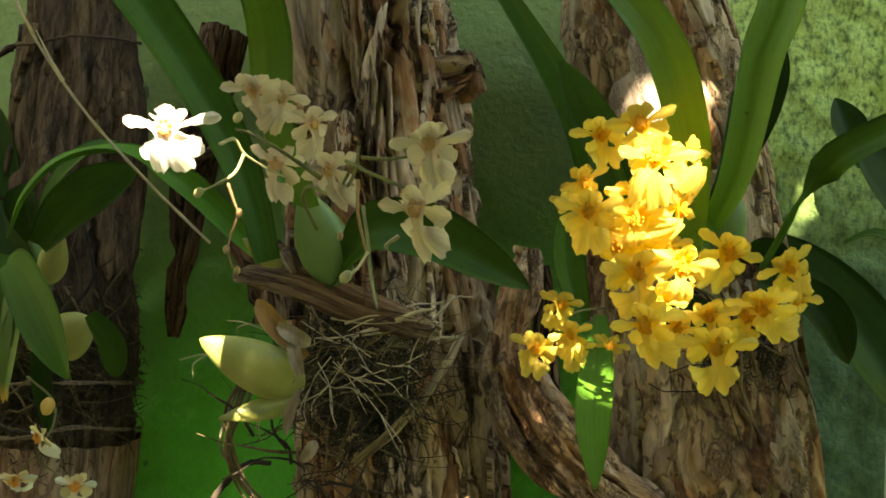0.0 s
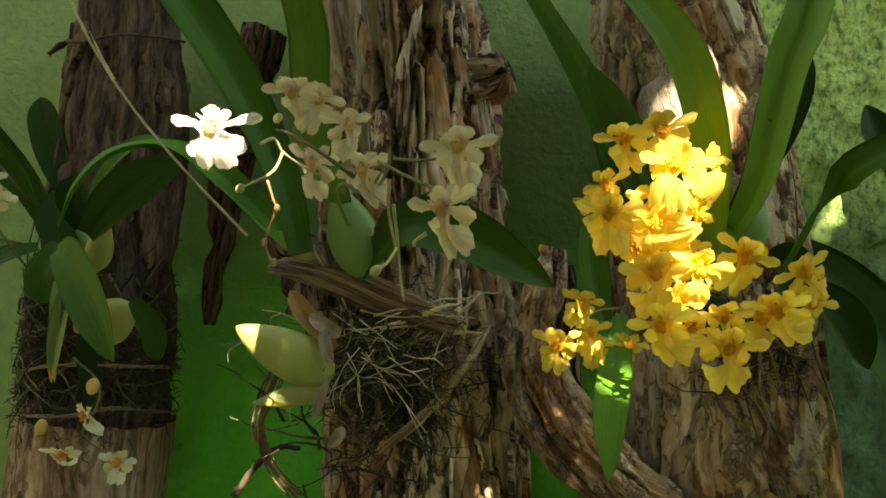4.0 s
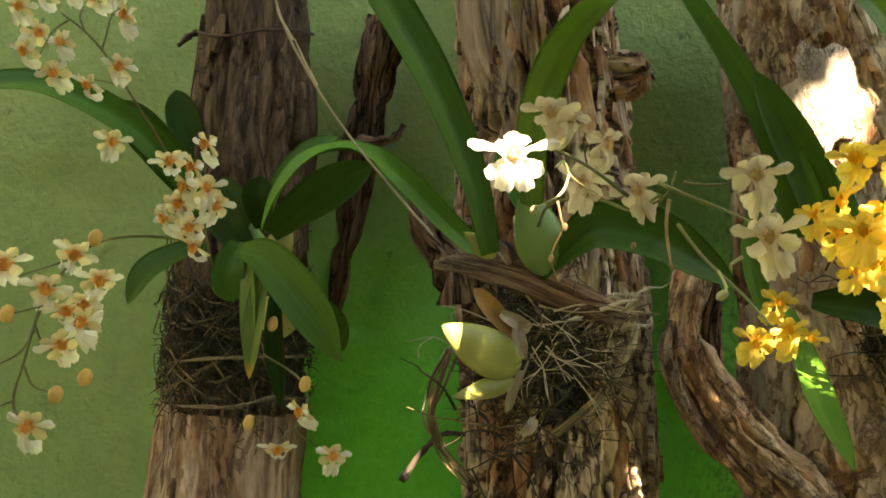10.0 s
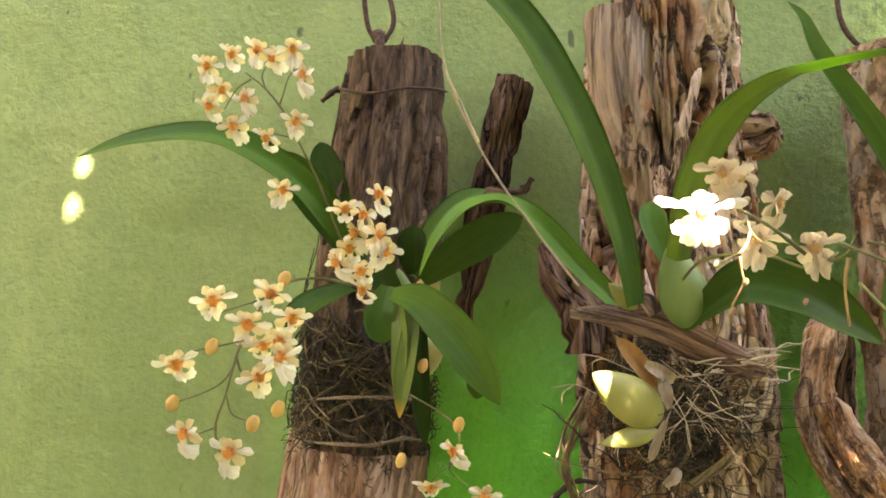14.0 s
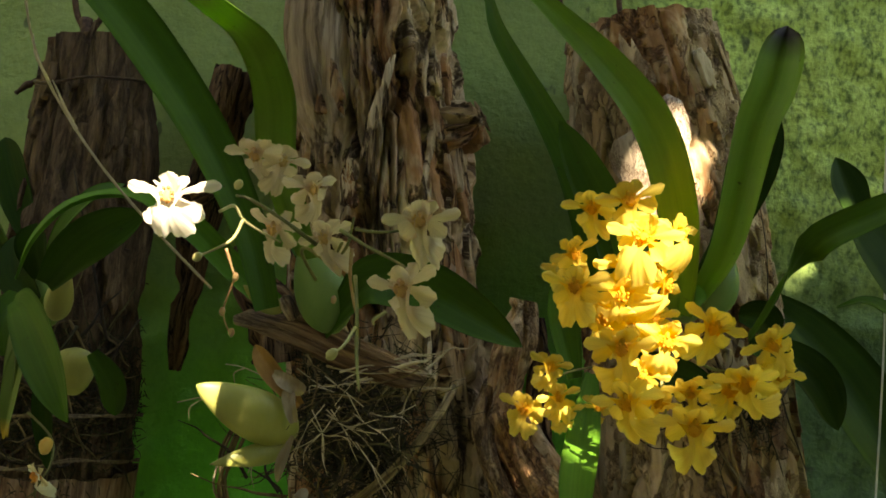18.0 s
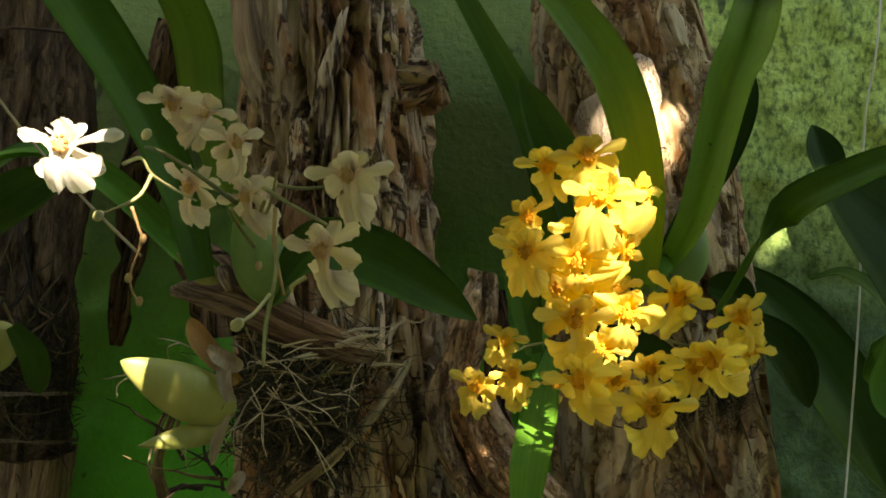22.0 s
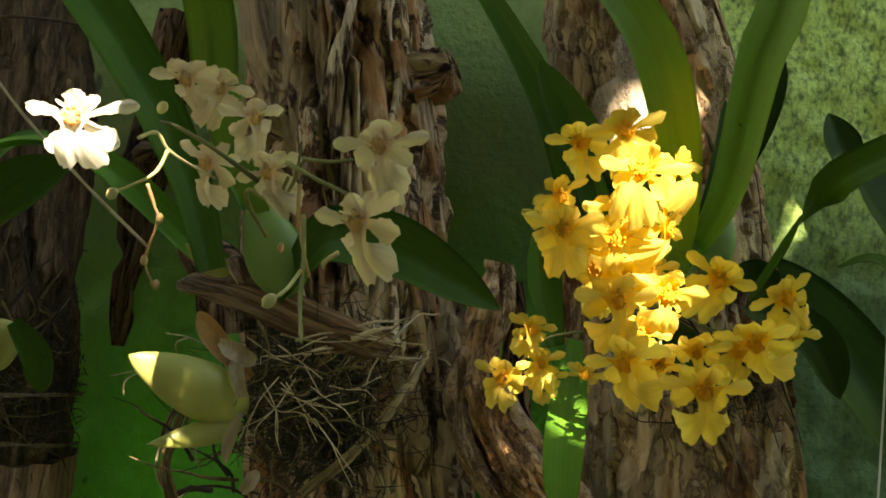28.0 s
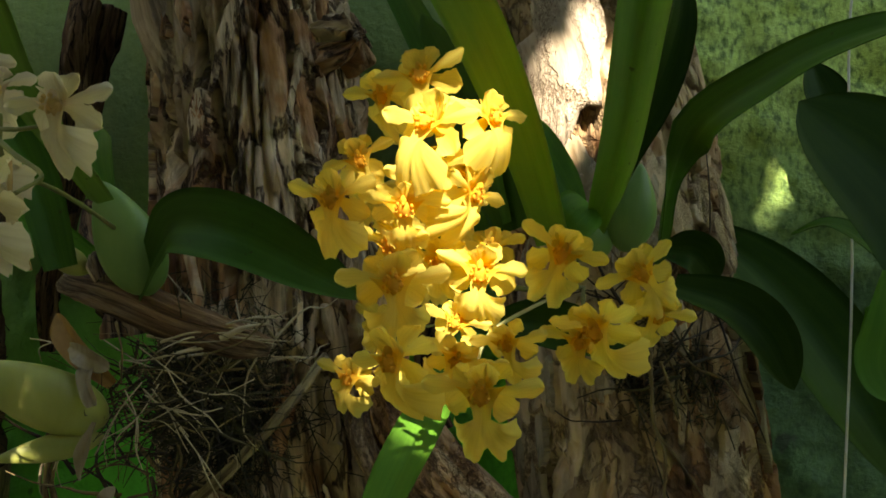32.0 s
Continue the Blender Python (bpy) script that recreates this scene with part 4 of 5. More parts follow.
wood("chunk", chunk, [(-0.165, 0.560, 1.550), (-0.151, 0.550, 1.526), (-0.132, 0.545, 1.504), (-0.127, 0.545, 1.470)], [0.008, 0.016, 0.02, 0.018], M_STICK, n=80, sides=40, seed=79)

# a dry flower stalk and nylon threads
stalk = thing("dry_stalk", (-0.215, 0.420, 1.607), "thin straw-coloured dry flower stalk leaning across", "stalk")
strand("stem", stalk, [(-0.143, 0.450, 1.520), (-0.170, 0.435, 1.549), (-0.199, 0.422, 1.583), (-0.219, 0.412, 1.613), (-0.233, 0.406, 1.640), (-0.240, 0.402, 1.668), (-0.243, 0.398, 1.705), (-0.249, 0.390, 1.771)], 0.0009, M_STRAW, 0.0006, 30, 6, 0.15, 3)
strand("sheath", stalk, [(-0.213, 0.414, 1.604), (-0.219, 0.411, 1.616), (-0.226, 0.409, 1.630)], 0.0011, M_STRAW, 0.0004, 8, 5, 0.2, 4)
strand("sheath", stalk, [(-0.226, 0.406, 1.628), (-0.234, 0.405, 1.642), (-0.237, 0.405, 1.654)], 0.0011, M_STRAW, 0.0004, 8, 5, 0.2, 6)
for pts in ([(0.348, 0.650, 2.191), (0.273, 0.500, 1.725), (0.264, 0.495, 1.625), (0.263, 0.490, 1.510), (0.254, 0.480, 1.380)], [(0.334, 0.650, 2.190), (0.330, 0.600, 1.769), (0.337, 0.600, 1.659), (0.344, 0.600, 1.567), (0.356, 0.600, 1.369)]):
    th = thing("nylon_line", pts[0], "thin shiny nylon line hanging before the wall", "line", "nylon lines")
    strand("line", th, pts, 0.0006, M_NYLON, n=24, sides=6, lumpy=0)

# ---- orchid on the dark log ----
cream = thing("orchid", (-0.271, 0.500, 1.493), "orchid with cream and orange flowers on the dark log", "orchid", "orchids")
leaf(cream, [(-0.301, 0.500, 1.519), (-0.317, 0.485, 1.554), (-0.347, 0.470, 1.584), (-0.396, 0.455, 1.605), (-0.447, 0.445, 1.599), (-0.489, 0.440, 1.584)], 0.023, M_LEAF_M, face0=(-0.6, -1, 0.6), face1=(0, -0.75, 0.8), base=0.5)
leaf(cream, [(-0.301, 0.510, 1.523), (-0.317, 0.500, 1.551), (-0.340, 0.490, 1.579), (-0.364, 0.485, 1.602)], 0.030, M_LEAF_M, face0=(-0.5, -1, 0.3), blunt=1.6)
leaf(cream, [(-0.319, 0.550, 1.545), (-0.338, 0.555, 1.585), (-0.354, 0.560, 1.624)], 0.026, M_LEAF_D, blunt=1.8)
leaf(cream, [(-0.301, 0.490, 1.506), (-0.317, 0.480, 1.498), (-0.332, 0.470, 1.486), (-0.343, 0.465, 1.466)], 0.026, M_LEAF_M, face0=(-0.2, -0.7, 0.8))
leaf(cream, [(-0.266, 0.455, 1.505), (-0.243, 0.430, 1.503), (-0.219, 0.408, 1.487), (-0.200, 0.394, 1.468), (-0.188, 0.387, 1.449)], 0.027, M_LEAF_M, face0=(-0.5, -0.8, 0.5), face1=(-0.6, -0.9, 0.3), base=0.35)
leaf(cream, [(-0.249, 0.455, 1.503), (-0.250, 0.440, 1.469), (-0.252, 0.435, 1.427)], 0.014, M_LEAF_Y, "strap leaf with a yellowed tip", face0=(-0.3, -1, 0))
leaf(cream, [(-0.271, 0.465, 1.510), (-0.273, 0.455, 1.491), (-0.268, 0.452, 1.472)], 0.022, M_LEAF_M, blunt=1.6)
leaf(cream, [(-0.217, 0.460, 1.477), (-0.205, 0.465, 1.459), (-0.205, 0.470, 1.438)], 0.017, M_LEAF_M, blunt=1.4)
leaf(cream, [(-0.244, 0.460, 1.482), (-0.242, 0.455, 1.446), (-0.236, 0.455, 1.406)], 0.013, M_LEAF_D)
leaf(cream, [(-0.253, 0.465, 1.518), (-0.244, 0.460, 1.547), (-0.226, 0.460, 1.570), (-0.208, 0.465, 1.581)], 0.018, M_LEAF_M, face0=(-0.7, -1, 0.5))
leaf(cream, [(-0.247, 0.455, 1.517), (-0.224, 0.440, 1.536), (-0.203, 0.435, 1.550), (-0.182, 0.440, 1.562)], 0.026, M_LEAF_M, face0=(0.3, -1, -0.2))
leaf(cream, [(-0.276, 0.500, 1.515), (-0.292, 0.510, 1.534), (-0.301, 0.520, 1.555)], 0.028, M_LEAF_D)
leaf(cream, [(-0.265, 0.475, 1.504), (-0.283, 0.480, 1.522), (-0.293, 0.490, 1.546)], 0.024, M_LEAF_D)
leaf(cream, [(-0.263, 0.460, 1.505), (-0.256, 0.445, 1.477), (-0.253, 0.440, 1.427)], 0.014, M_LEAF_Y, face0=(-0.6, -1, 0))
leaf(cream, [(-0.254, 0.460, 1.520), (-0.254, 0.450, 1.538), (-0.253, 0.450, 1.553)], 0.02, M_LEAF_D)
bulb(cream, (-0.264, 0.505, 1.452), (-0.232, 0.490, 1.470), 0.031, M_BULB, label="plump pale green pseudobulb", pointed=0.1)
bulb(cream, (-0.250, 0.470, 1.494), (-0.237, 0.460, 1.526), 0.019, M_BULB)
bulb(cream, (-0.261, 0.485, 1.488), (-0.267, 0.480, 1.523), 0.02, M_BULB_G)


def spray(parent, line, r=0.0009, mat=None):
    return strand("flower_stem", parent, line, r, mat or M_STEM, r * 0.6, 22, 6, 0.12, int(abs(line[0][0]) * 1e4))


# upper spray
spray(cream, [(-0.311, 0.490, 1.538), (-0.320, 0.450, 1.574), (-0.327, 0.430, 1.594), (-0.339, 0.420, 1.617), (-0.351, 0.415, 1.631), (-0.365, 0.415, 1.641)])
spray(cream, [(-0.343, 0.420, 1.622), (-0.341, 0.420, 1.629), (-0.338, 0.420, 1.641), (-0.332, 0.420, 1.647)], 0.0006)
spray(cream, [(-0.351, 0.415, 1.631), (-0.354, 0.415, 1.639), (-0.352, 0.415, 1.646)], 0.0006)
spray(cream, [(-0.361, 0.415, 1.637), (-0.370, 0.415, 1.630), (-0.377, 0.415, 1.617)], 0.0006)
spray(cream, [(-0.331, 0.425, 1.602), (-0.341, 0.420, 1.603), (-0.348, 0.420, 1.604)], 0.0006)
for p in ((-0.373, 0.412, 1.652), (-0.393, 0.420, 1.646), (-0.389, 0.420, 1.620), (-0.361, 0.410, 1.623), (-0.360, 0.420, 1.658), (-0.352, 0.425, 1.655), (-0.337, 0.420, 1.659), (-0.326, 0.415, 1.641), (-0.328, 0.412, 1.611), (-0.346, 0.412, 1.600), (-0.374, 0.425, 1.608), (-0.340, 0.430, 1.569), (-0.385, 0.425, 1.632)):
    flower(cream, "cream", p, 0.0255)
# cluster against the leaves
spray(cream, [(-0.282, 0.450, 1.494), (-0.274, 0.410, 1.517), (-0.274, 0.395, 1.537), (-0.276, 0.395, 1.557)], 0.0008)
for p in ((-0.286, 0.385, 1.556), (-0.265, 0.385, 1.565), (-0.275, 0.392, 1.553), (-0.265, 0.385, 1.541), (-0.289, 0.390, 1.524), (-0.274, 0.385, 1.520), (-0.261, 0.388, 1.532), (-0.272, 0.390, 1.509), (-0.280, 0.395, 1.542), (-0.284, 0.395, 1.533)):
    flower(cream, "cream", p, 0.0255)
# lower spray over the wall
spray(cream, [(-0.287, 0.450, 1.509), (-0.300, 0.400, 1.513), (-0.308, 0.360, 1.511), (-0.313, 0.340, 1.502), (-0.317, 0.325, 1.485), (-0.320, 0.320, 1.472), (-0.322, 0.315, 1.453), (-0.326, 0.315, 1.437), (-0.321, 0.315, 1.424)], 0.001)
spray(cream, [(-0.320, 0.320, 1.469), (-0.326, 0.320, 1.459), (-0.337, 0.320, 1.452), (-0.351, 0.320, 1.446)], 0.0006)
spray(cream, [(-0.322, 0.316, 1.453), (-0.319, 0.318, 1.444), (-0.311, 0.318, 1.441)], 0.0006)
spray(cream, [(-0.320, 0.320, 1.472), (-0.317, 0.320, 1.465), (-0.311, 0.320, 1.460)], 0.0006)
spray(cream, [(-0.318, 0.322, 1.480), (-0.328, 0.320, 1.477), (-0.342, 0.320, 1.473), (-0.349, 0.318, 1.469)], 0.0006)
spray(cream, [(-0.313, 0.340, 1.502), (-0.323, 0.330, 1.497), (-0.332, 0.325, 1.493)], 0.0006)
spray(cream, [(-0.326, 0.315, 1.437), (-0.335, 0.315, 1.433), (-0.340, 0.315, 1.431)], 0.0006)
for p in ((-0.334, 0.318, 1.500), (-0.310, 0.335, 1.505), (-0.298, 0.335, 1.493), (-0.316, 0.322, 1.489), (-0.295, 0.318, 1.474), (-0.309, 0.322, 1.463), (-0.350, 0.318, 1.467), (-0.310, 0.328, 1.479), (-0.339, 0.312, 1.434), (-0.316, 0.312, 1.427), (-0.301, 0.330, 1.481)):
    flower(cream, "cream", p, 0.0255)
for p in ((-0.351, 0.320, 1.446), (-0.308, 0.318, 1.440), (-0.298, 0.325, 1.447), (-0.333, 0.320, 1.476), (-0.308, 0.350, 1.512)):
    bud(cream, p, 0.0080, 15)
# small spray at the log's foot
spray(cream, [(-0.248, 0.450, 1.440), (-0.221, 0.430, 1.431), (-0.211, 0.415, 1.421), (-0.216, 0.410, 1.405), (-0.205, 0.410, 1.396), (-0.196, 0.408, 1.392)], 0.0007)
spray(cream, [(-0.214, 0.410, 1.408), (-0.222, 0.410, 1.401), (-0.226, 0.410, 1.396)], 0.0005)
for p in ((-0.213, 0.408, 1.416), (-0.226, 0.408, 1.394), (-0.194, 0.408, 1.391)):
    flower(cream, "cream", p, 0.0255)
for p in ((-0.212, 0.410, 1.431), (-0.247, 0.420, 1.404), (-0.240, 0.440, 1.461)):
    bud(cream, p, 0.0082, 10)


# ---- orchid on the grey log ----
ivory = thing("orchid", (-0.081, 0.470, 1.498), "orchid with ivory flowers on the grey log", "orchid", "orchids")
leaf(ivory, [(-0.108, 0.445, 1.510), (-0.121, 0.440, 1.556), (-0.143, 0.425, 1.604), (-0.168, 0.410, 1.643), (-0.193, 0.395, 1.674), (-0.225, 0.380, 1.698), (-0.274, 0.360, 1.732)], 0.029, M_LEAF_M, face0=(0.55, -0.85, 0), face1=(0.7, -0.7, 0.2), base=0.5, blunt=0.8)
leaf(ivory, [(-0.109, 0.485, 1.507), (-0.131, 0.480, 1.525), (-0.167, 0.470, 1.558), (-0.195, 0.450, 1.571), (-0.218, 0.430, 1.564), (-0.234, 0.420, 1.543), (-0.244, 0.420, 1.519)], 0.0175, face0=(-0.3, -1, 0.7), face1=(-0.9, -0.6, 0.3), base=0.8)
leaf(ivory, [(-0.074, 0.455, 1.497), (-0.057, 0.440, 1.519), (-0.042, 0.430, 1.530), (-0.012, 0.424, 1.526), (0.018, 0.430, 1.511), (0.041, 0.436, 1.498)], 0.031, M_LEAF_M, face0=(-0.5, -1, 0.2), face1=(0, -1, 0.35), base=0.22, blunt=0.75)
leaf(ivory, [(-0.084, 0.435, 1.540), (-0.089, 0.385, 1.578), (-0.082, 0.345, 1.608), (-0.075, 0.295, 1.615), (-0.070, 0.245, 1.609), (-0.064, 0.195, 1.600), (-0.055, 0.150, 1.590)], 0.020, M_LEAF_P, face0=(0.1, 0.5, 0.85), face1=(-0.25, -0.1, 1), base=0.7, peak=0.3, blunt=0.5)
leaf(ivory, [(-0.087, 0.450, 1.538), (-0.097, 0.455, 1.564), (-0.099, 0.460, 1.579)], 0.018)
bulb(ivory, (-0.068, 0.455, 1.498), (-0.088, 0.442, 1.551), 0.032, M_BULB_G, label="green upright pseudobulb", pointed=0.3)
bulb(ivory, (-0.086, 0.450, 1.438), (-0.134, 0.415, 1.468), 0.029, M_BULB, label="large pale green pseudobulb with a dry tip", pointed=0.25)
bulb(ivory, (-0.087, 0.450, 1.431), (-0.127, 0.425, 1.424), 0.014, M_BULB, pointed=0.9)
bulb(ivory, (-0.103, 0.460, 1.508), (-0.124, 0.450, 1.523), 0.014, M_BULB, pointed=0.8)
v, f, uv = blade([(-0.086, 0.455, 1.455), (-0.102, 0.450, 1.473), (-0.116, 0.455, 1.488)], 0.012, fold=0.5)
part("sheath", mesh_of("sheath", v, f, M_SHEATH_O, uv), ivory, "orange-brown dry sheath")
v, f, uv = blade([(-0.099, 0.440, 1.474), (-0.090, 0.437, 1.470), (-0.081, 0.442, 1.464)], 0.009, fold=0.3, blunt=2, wave=0.1)
part("sheath", mesh_of("sheath", v, f, M_SHEATH, uv), ivory, "grey papery sheath")
v, f, uv = blade([(-0.085, 0.438, 1.440), (-0.090, 0.438, 1.426), (-0.093, 0.440, 1.413)], 0.006, fold=0.4, wave=0.15)
part("sheath", mesh_of("sheath", v, f, M_SHEATH, uv), ivory, "torn papery sheath")
v, f, uv = blade([(-0.084, 0.435, 1.448), (-0.087, 0.435, 1.458), (-0.090, 0.440, 1.467)], 0.008, fold=0.4, wave=0.15)
part("sheath", mesh_of("sheath", v, f, M_SHEATH, uv), ivory)
v, f, uv = blade([(-0.083, 0.440, 1.400), (-0.078, 0.437, 1.406), (-0.076, 0.440, 1.411)], 0.007, fold=0.4)
part("sheath", mesh_of("sheath", v, f, M_SHEATH, uv), ivory)
# flower stem with its forks
spray(ivory, [(-0.079, 0.455, 1.524), (-0.077, 0.400, 1.540), (-0.062, 0.345, 1.542), (-0.047, 0.325, 1.536), (-0.039, 0.310, 1.543)], 0.0011, M_STEM)
spray(ivory, [(-0.032, 0.305, 1.530), (-0.027, 0.285, 1.517), (-0.021, 0.255, 1.504), (-0.017, 0.240, 1.495)], 0.0008, M_STEM)
spray(ivory, [(-0.025, 0.272, 1.512), (-0.026, 0.260, 1.507), (-0.029, 0.255, 1.504)], 0.0007, M_STEM_P)
spray(ivory, [(-0.051, 0.318, 1.542), (-0.066, 0.315, 1.552), (-0.079, 0.315, 1.559), (-0.084, 0.312, 1.560)], 0.0010, M_STEM)
spray(ivory, [(-0.086, 0.300, 1.552), (-0.082, 0.305, 1.555), (-0.079, 0.308, 1.550), (-0.073, 0.312, 1.546), (-0.065, 0.315, 1.542)], 0.0007, M_STEM_P)
spray(ivory, [(-0.079, 0.308, 1.550), (-0.082, 0.306, 1.542), (-0.089, 0.304, 1.537), (-0.095, 0.303, 1.534)], 0.0007, M_STEM_P)
spray(ivory, [(-0.084, 0.305, 1.538), (-0.082, 0.307, 1.531), (-0.081, 0.308, 1.526), (-0.085, 0.310, 1.513), (-0.081, 0.310, 1.503)], 0.0006, M_STEM_R)
spray(ivory, [(-0.046, 0.330, 1.536), (-0.037, 0.310, 1.542), (-0.034, 0.305, 1.553)], 0.0008, M_STEM)
spray(ivory, [(-0.040, 0.310, 1.548), (-0.026, 0.300, 1.541), (-0.011, 0.290, 1.534), (-0.007, 0.275, 1.528)], 0.0009, M_STEM)
spray(ivory, [(-0.032, 0.300, 1.548), (-0.023, 0.297, 1.547), (-0.014, 0.296, 1.548)], 0.0008, M_STEM)
spray(ivory, [(-0.035, 0.310, 1.541), (-0.035, 0.312, 1.528), (-0.031, 0.315, 1.510)], 0.0009, M_STEM_R)
spray(ivory, [(-0.015, 0.275, 1.518), (-0.019, 0.275, 1.515), (-0.019, 0.275, 1.513)], 0.0008, M_STEM_P)
for p in ((-0.082, 0.308, 1.564), (-0.094, 0.302, 1.534), (-0.029, 0.255, 1.504)):
    bud(ivory, p, 0.0042, 30, M_STEM_P)
for p in ((-0.080, 0.307, 1.527), (-0.085, 0.309, 1.513), (-0.081, 0.310, 1.505), (-0.045, 0.330, 1.520)):
    bud(ivory, p, 0.003, 5, M_STEM_R, "bract")
flower(ivory, "frilled", (-0.104, 0.298, 1.557), 0.037, 5, -8, -6)
flower(ivory, "ivory", (-0.085, 0.338, 1.583), 0.028, 10, 35, -5)
flower(ivory, "ivory", (-0.076, 0.345, 1.581), 0.027, -30, 10, 10)
flower(ivory, "ivory", (-0.060, 0.335, 1.568), 0.027, -45, 10, -15)
flower(ivory, "ivory", (-0.070, 0.325, 1.549), 0.027, 25, 15, 12)
flower(ivory, "ivory", (-0.047, 0.318, 1.546), 0.026, 15, 10, -12)
flower(ivory, "ivory", (-0.006, 0.290, 1.552), 0.027, 8, 5, -6)
flower(ivory, "ivory", (-0.008, 0.268, 1.527), 0.027, 25, 8, -16)


# ---- orchid on the pale log ----
yellow = thing("orchid", (0.163, 0.500, 1.534), "orchid covered with bright yellow flowers on the pale log", "orchid", "orchids")
leaf(yellow, [(0.121, 0.420, 1.523), (0.112, 0.382, 1.549), (0.101, 0.352, 1.574), (0.086, 0.332, 1.600), (0.066, 0.323, 1.621), (0.043, 0.319, 1.641), (0.016, 0.315, 1.663)], 0.0180, M_LEAF_P, face0=(-0.3, -1, 0), face1=(-0.5, -0.8, 0.4), base=0.8, blunt=0.8, peak=0.4)
leaf(yellow, [(0.136, 0.480, 1.533), (0.128, 0.490, 1.554), (0.117, 0.500, 1.575), (0.108, 0.510, 1.595)], 0.018)
leaf(yellow, [(0.141, 0.455, 1.532), (0.148, 0.430, 1.562), (0.157, 0.420, 1.621), (0.164, 0.417, 1.643), (0.171, 0.416, 1.678)], 0.023, M_LEAF_T, "pale green strap leaf with a blackened tip", face0=(-0.2, -1, 0.1), base=0.4, fold=0.42, blunt=1.9, peak=0.75)
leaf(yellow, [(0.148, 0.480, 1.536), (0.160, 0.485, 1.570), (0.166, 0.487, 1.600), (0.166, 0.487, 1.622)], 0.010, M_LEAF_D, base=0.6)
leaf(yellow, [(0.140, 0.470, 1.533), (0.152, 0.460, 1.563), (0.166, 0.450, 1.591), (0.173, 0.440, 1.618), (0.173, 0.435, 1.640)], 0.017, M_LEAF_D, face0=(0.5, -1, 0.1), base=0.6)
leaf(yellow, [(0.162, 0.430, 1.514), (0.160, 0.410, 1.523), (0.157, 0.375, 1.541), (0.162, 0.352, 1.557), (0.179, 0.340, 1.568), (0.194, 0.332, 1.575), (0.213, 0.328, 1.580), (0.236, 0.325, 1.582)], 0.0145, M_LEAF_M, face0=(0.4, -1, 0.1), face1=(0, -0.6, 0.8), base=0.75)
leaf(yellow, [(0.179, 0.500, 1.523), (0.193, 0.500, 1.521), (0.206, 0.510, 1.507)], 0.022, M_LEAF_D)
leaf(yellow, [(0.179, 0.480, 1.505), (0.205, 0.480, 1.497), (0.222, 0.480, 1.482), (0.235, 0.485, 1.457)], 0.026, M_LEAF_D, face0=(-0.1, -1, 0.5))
leaf(yellow, [(0.083, 0.460, 1.483), (0.075, 0.420, 1.462), (0.066, 0.375, 1.441), (0.060, 0.327, 1.421)], 0.0175, M_LEAF, face0=(-0.1, -1, 0.1), base=0.4)
leaf(yellow, [(0.093, 0.460, 1.530), (0.082, 0.465, 1.569), (0.068, 0.475, 1.607), (0.048, 0.485, 1.646), (0.019, 0.500, 1.697), (0.010, 0.510, 1.725), (0.001, 0.520, 1.741)], 0.028, M_LEAF_M, face0=(-0.4, -1, 0.1), base=0.9, blunt=0.36, peak=0.12)
leaf(yellow, [(0.104, 0.455, 1.530), (0.091, 0.460, 1.570), (0.073, 0.465, 1.606), (0.058, 0.470, 1.635)], 0.026, M_LEAF_M, face0=(-0.3, -1, 0.1), base=0.7, peak=0.35)
leaf(yellow, [(0.075, 0.480, 1.478), (0.066, 0.482, 1.515), (0.066, 0.484, 1.552)], 0.022, M_LEAF_M, face0=(0.4, -1, 0))
leaf(yellow, [(0.122, 0.450, 1.522), (0.129, 0.440, 1.534), (0.137, 0.450, 1.541)], 0.022)
leaf(yellow, [(0.098, 0.460, 1.489), (0.121, 0.450, 1.488), (0.155, 0.450, 1.478)], 0.022, M_LEAF_D)
bulb(yellow, (0.155, 0.475, 1.521), (0.162, 0.470, 1.562), 0.024, M_BULB_G, label="pale green pseudobulb")
bulb(yellow, (0.139, 0.480, 1.516), (0.138, 0.470, 1.539), 0.024, M_BULB_G)
spray(yellow, [(0.135, 0.460, 1.504), (0.103, 0.390, 1.506), (0.082, 0.360, 1.525), (0.082, 0.352, 1.549), (0.080, 0.352, 1.572)], 0.0012, M_STEM)
spray(yellow, [(0.135, 0.460, 1.504), (0.132, 0.400, 1.496), (0.141, 0.370, 1.499), (0.151, 0.365, 1.508)], 0.001, M_STEM)
spray(yellow, [(0.129, 0.450, 1.504), (0.100, 0.360, 1.493), (0.095, 0.330, 1.483), (0.087, 0.320, 1.476), (0.085, 0.318, 1.471)], 0.0007, M_STEM_P)
spray(yellow, [(0.086, 0.460, 1.488), (0.064, 0.420, 1.487), (0.053, 0.410, 1.479), (0.048, 0.410, 1.471)], 0.0007, M_STEM)
spin = random.Random(8)
UPPER_SPRAY = (
    ((0.064, 0.350, 1.568), 0.024, 30, 5, 10), ((0.078, 0.338, 1.570), 0.025, 0, 0, -4), ((0.083, 0.325, 1.553), 0.028, 0, -15, 5),
    ((0.098, 0.338, 1.557), 0.024, -35, -15, 0), ((0.056, 0.348, 1.547), 0.021, -5, 5, 0), ((0.055, 0.324, 1.532), 0.027, 25, 10, 5),
    ((0.074, 0.330, 1.531), 0.025, -5, 15, 0), ((0.093, 0.336, 1.535), 0.022, -30, 10, 0), ((0.073, 0.320, 1.509), 0.028, 10, 5, 5),
    ((0.096, 0.340, 1.512), 0.025, -5, 10, -5), ((0.121, 0.358, 1.518), 0.026, 5, 5, 8), ((0.144, 0.352, 1.512), 0.026, -10, 10, -10),
)
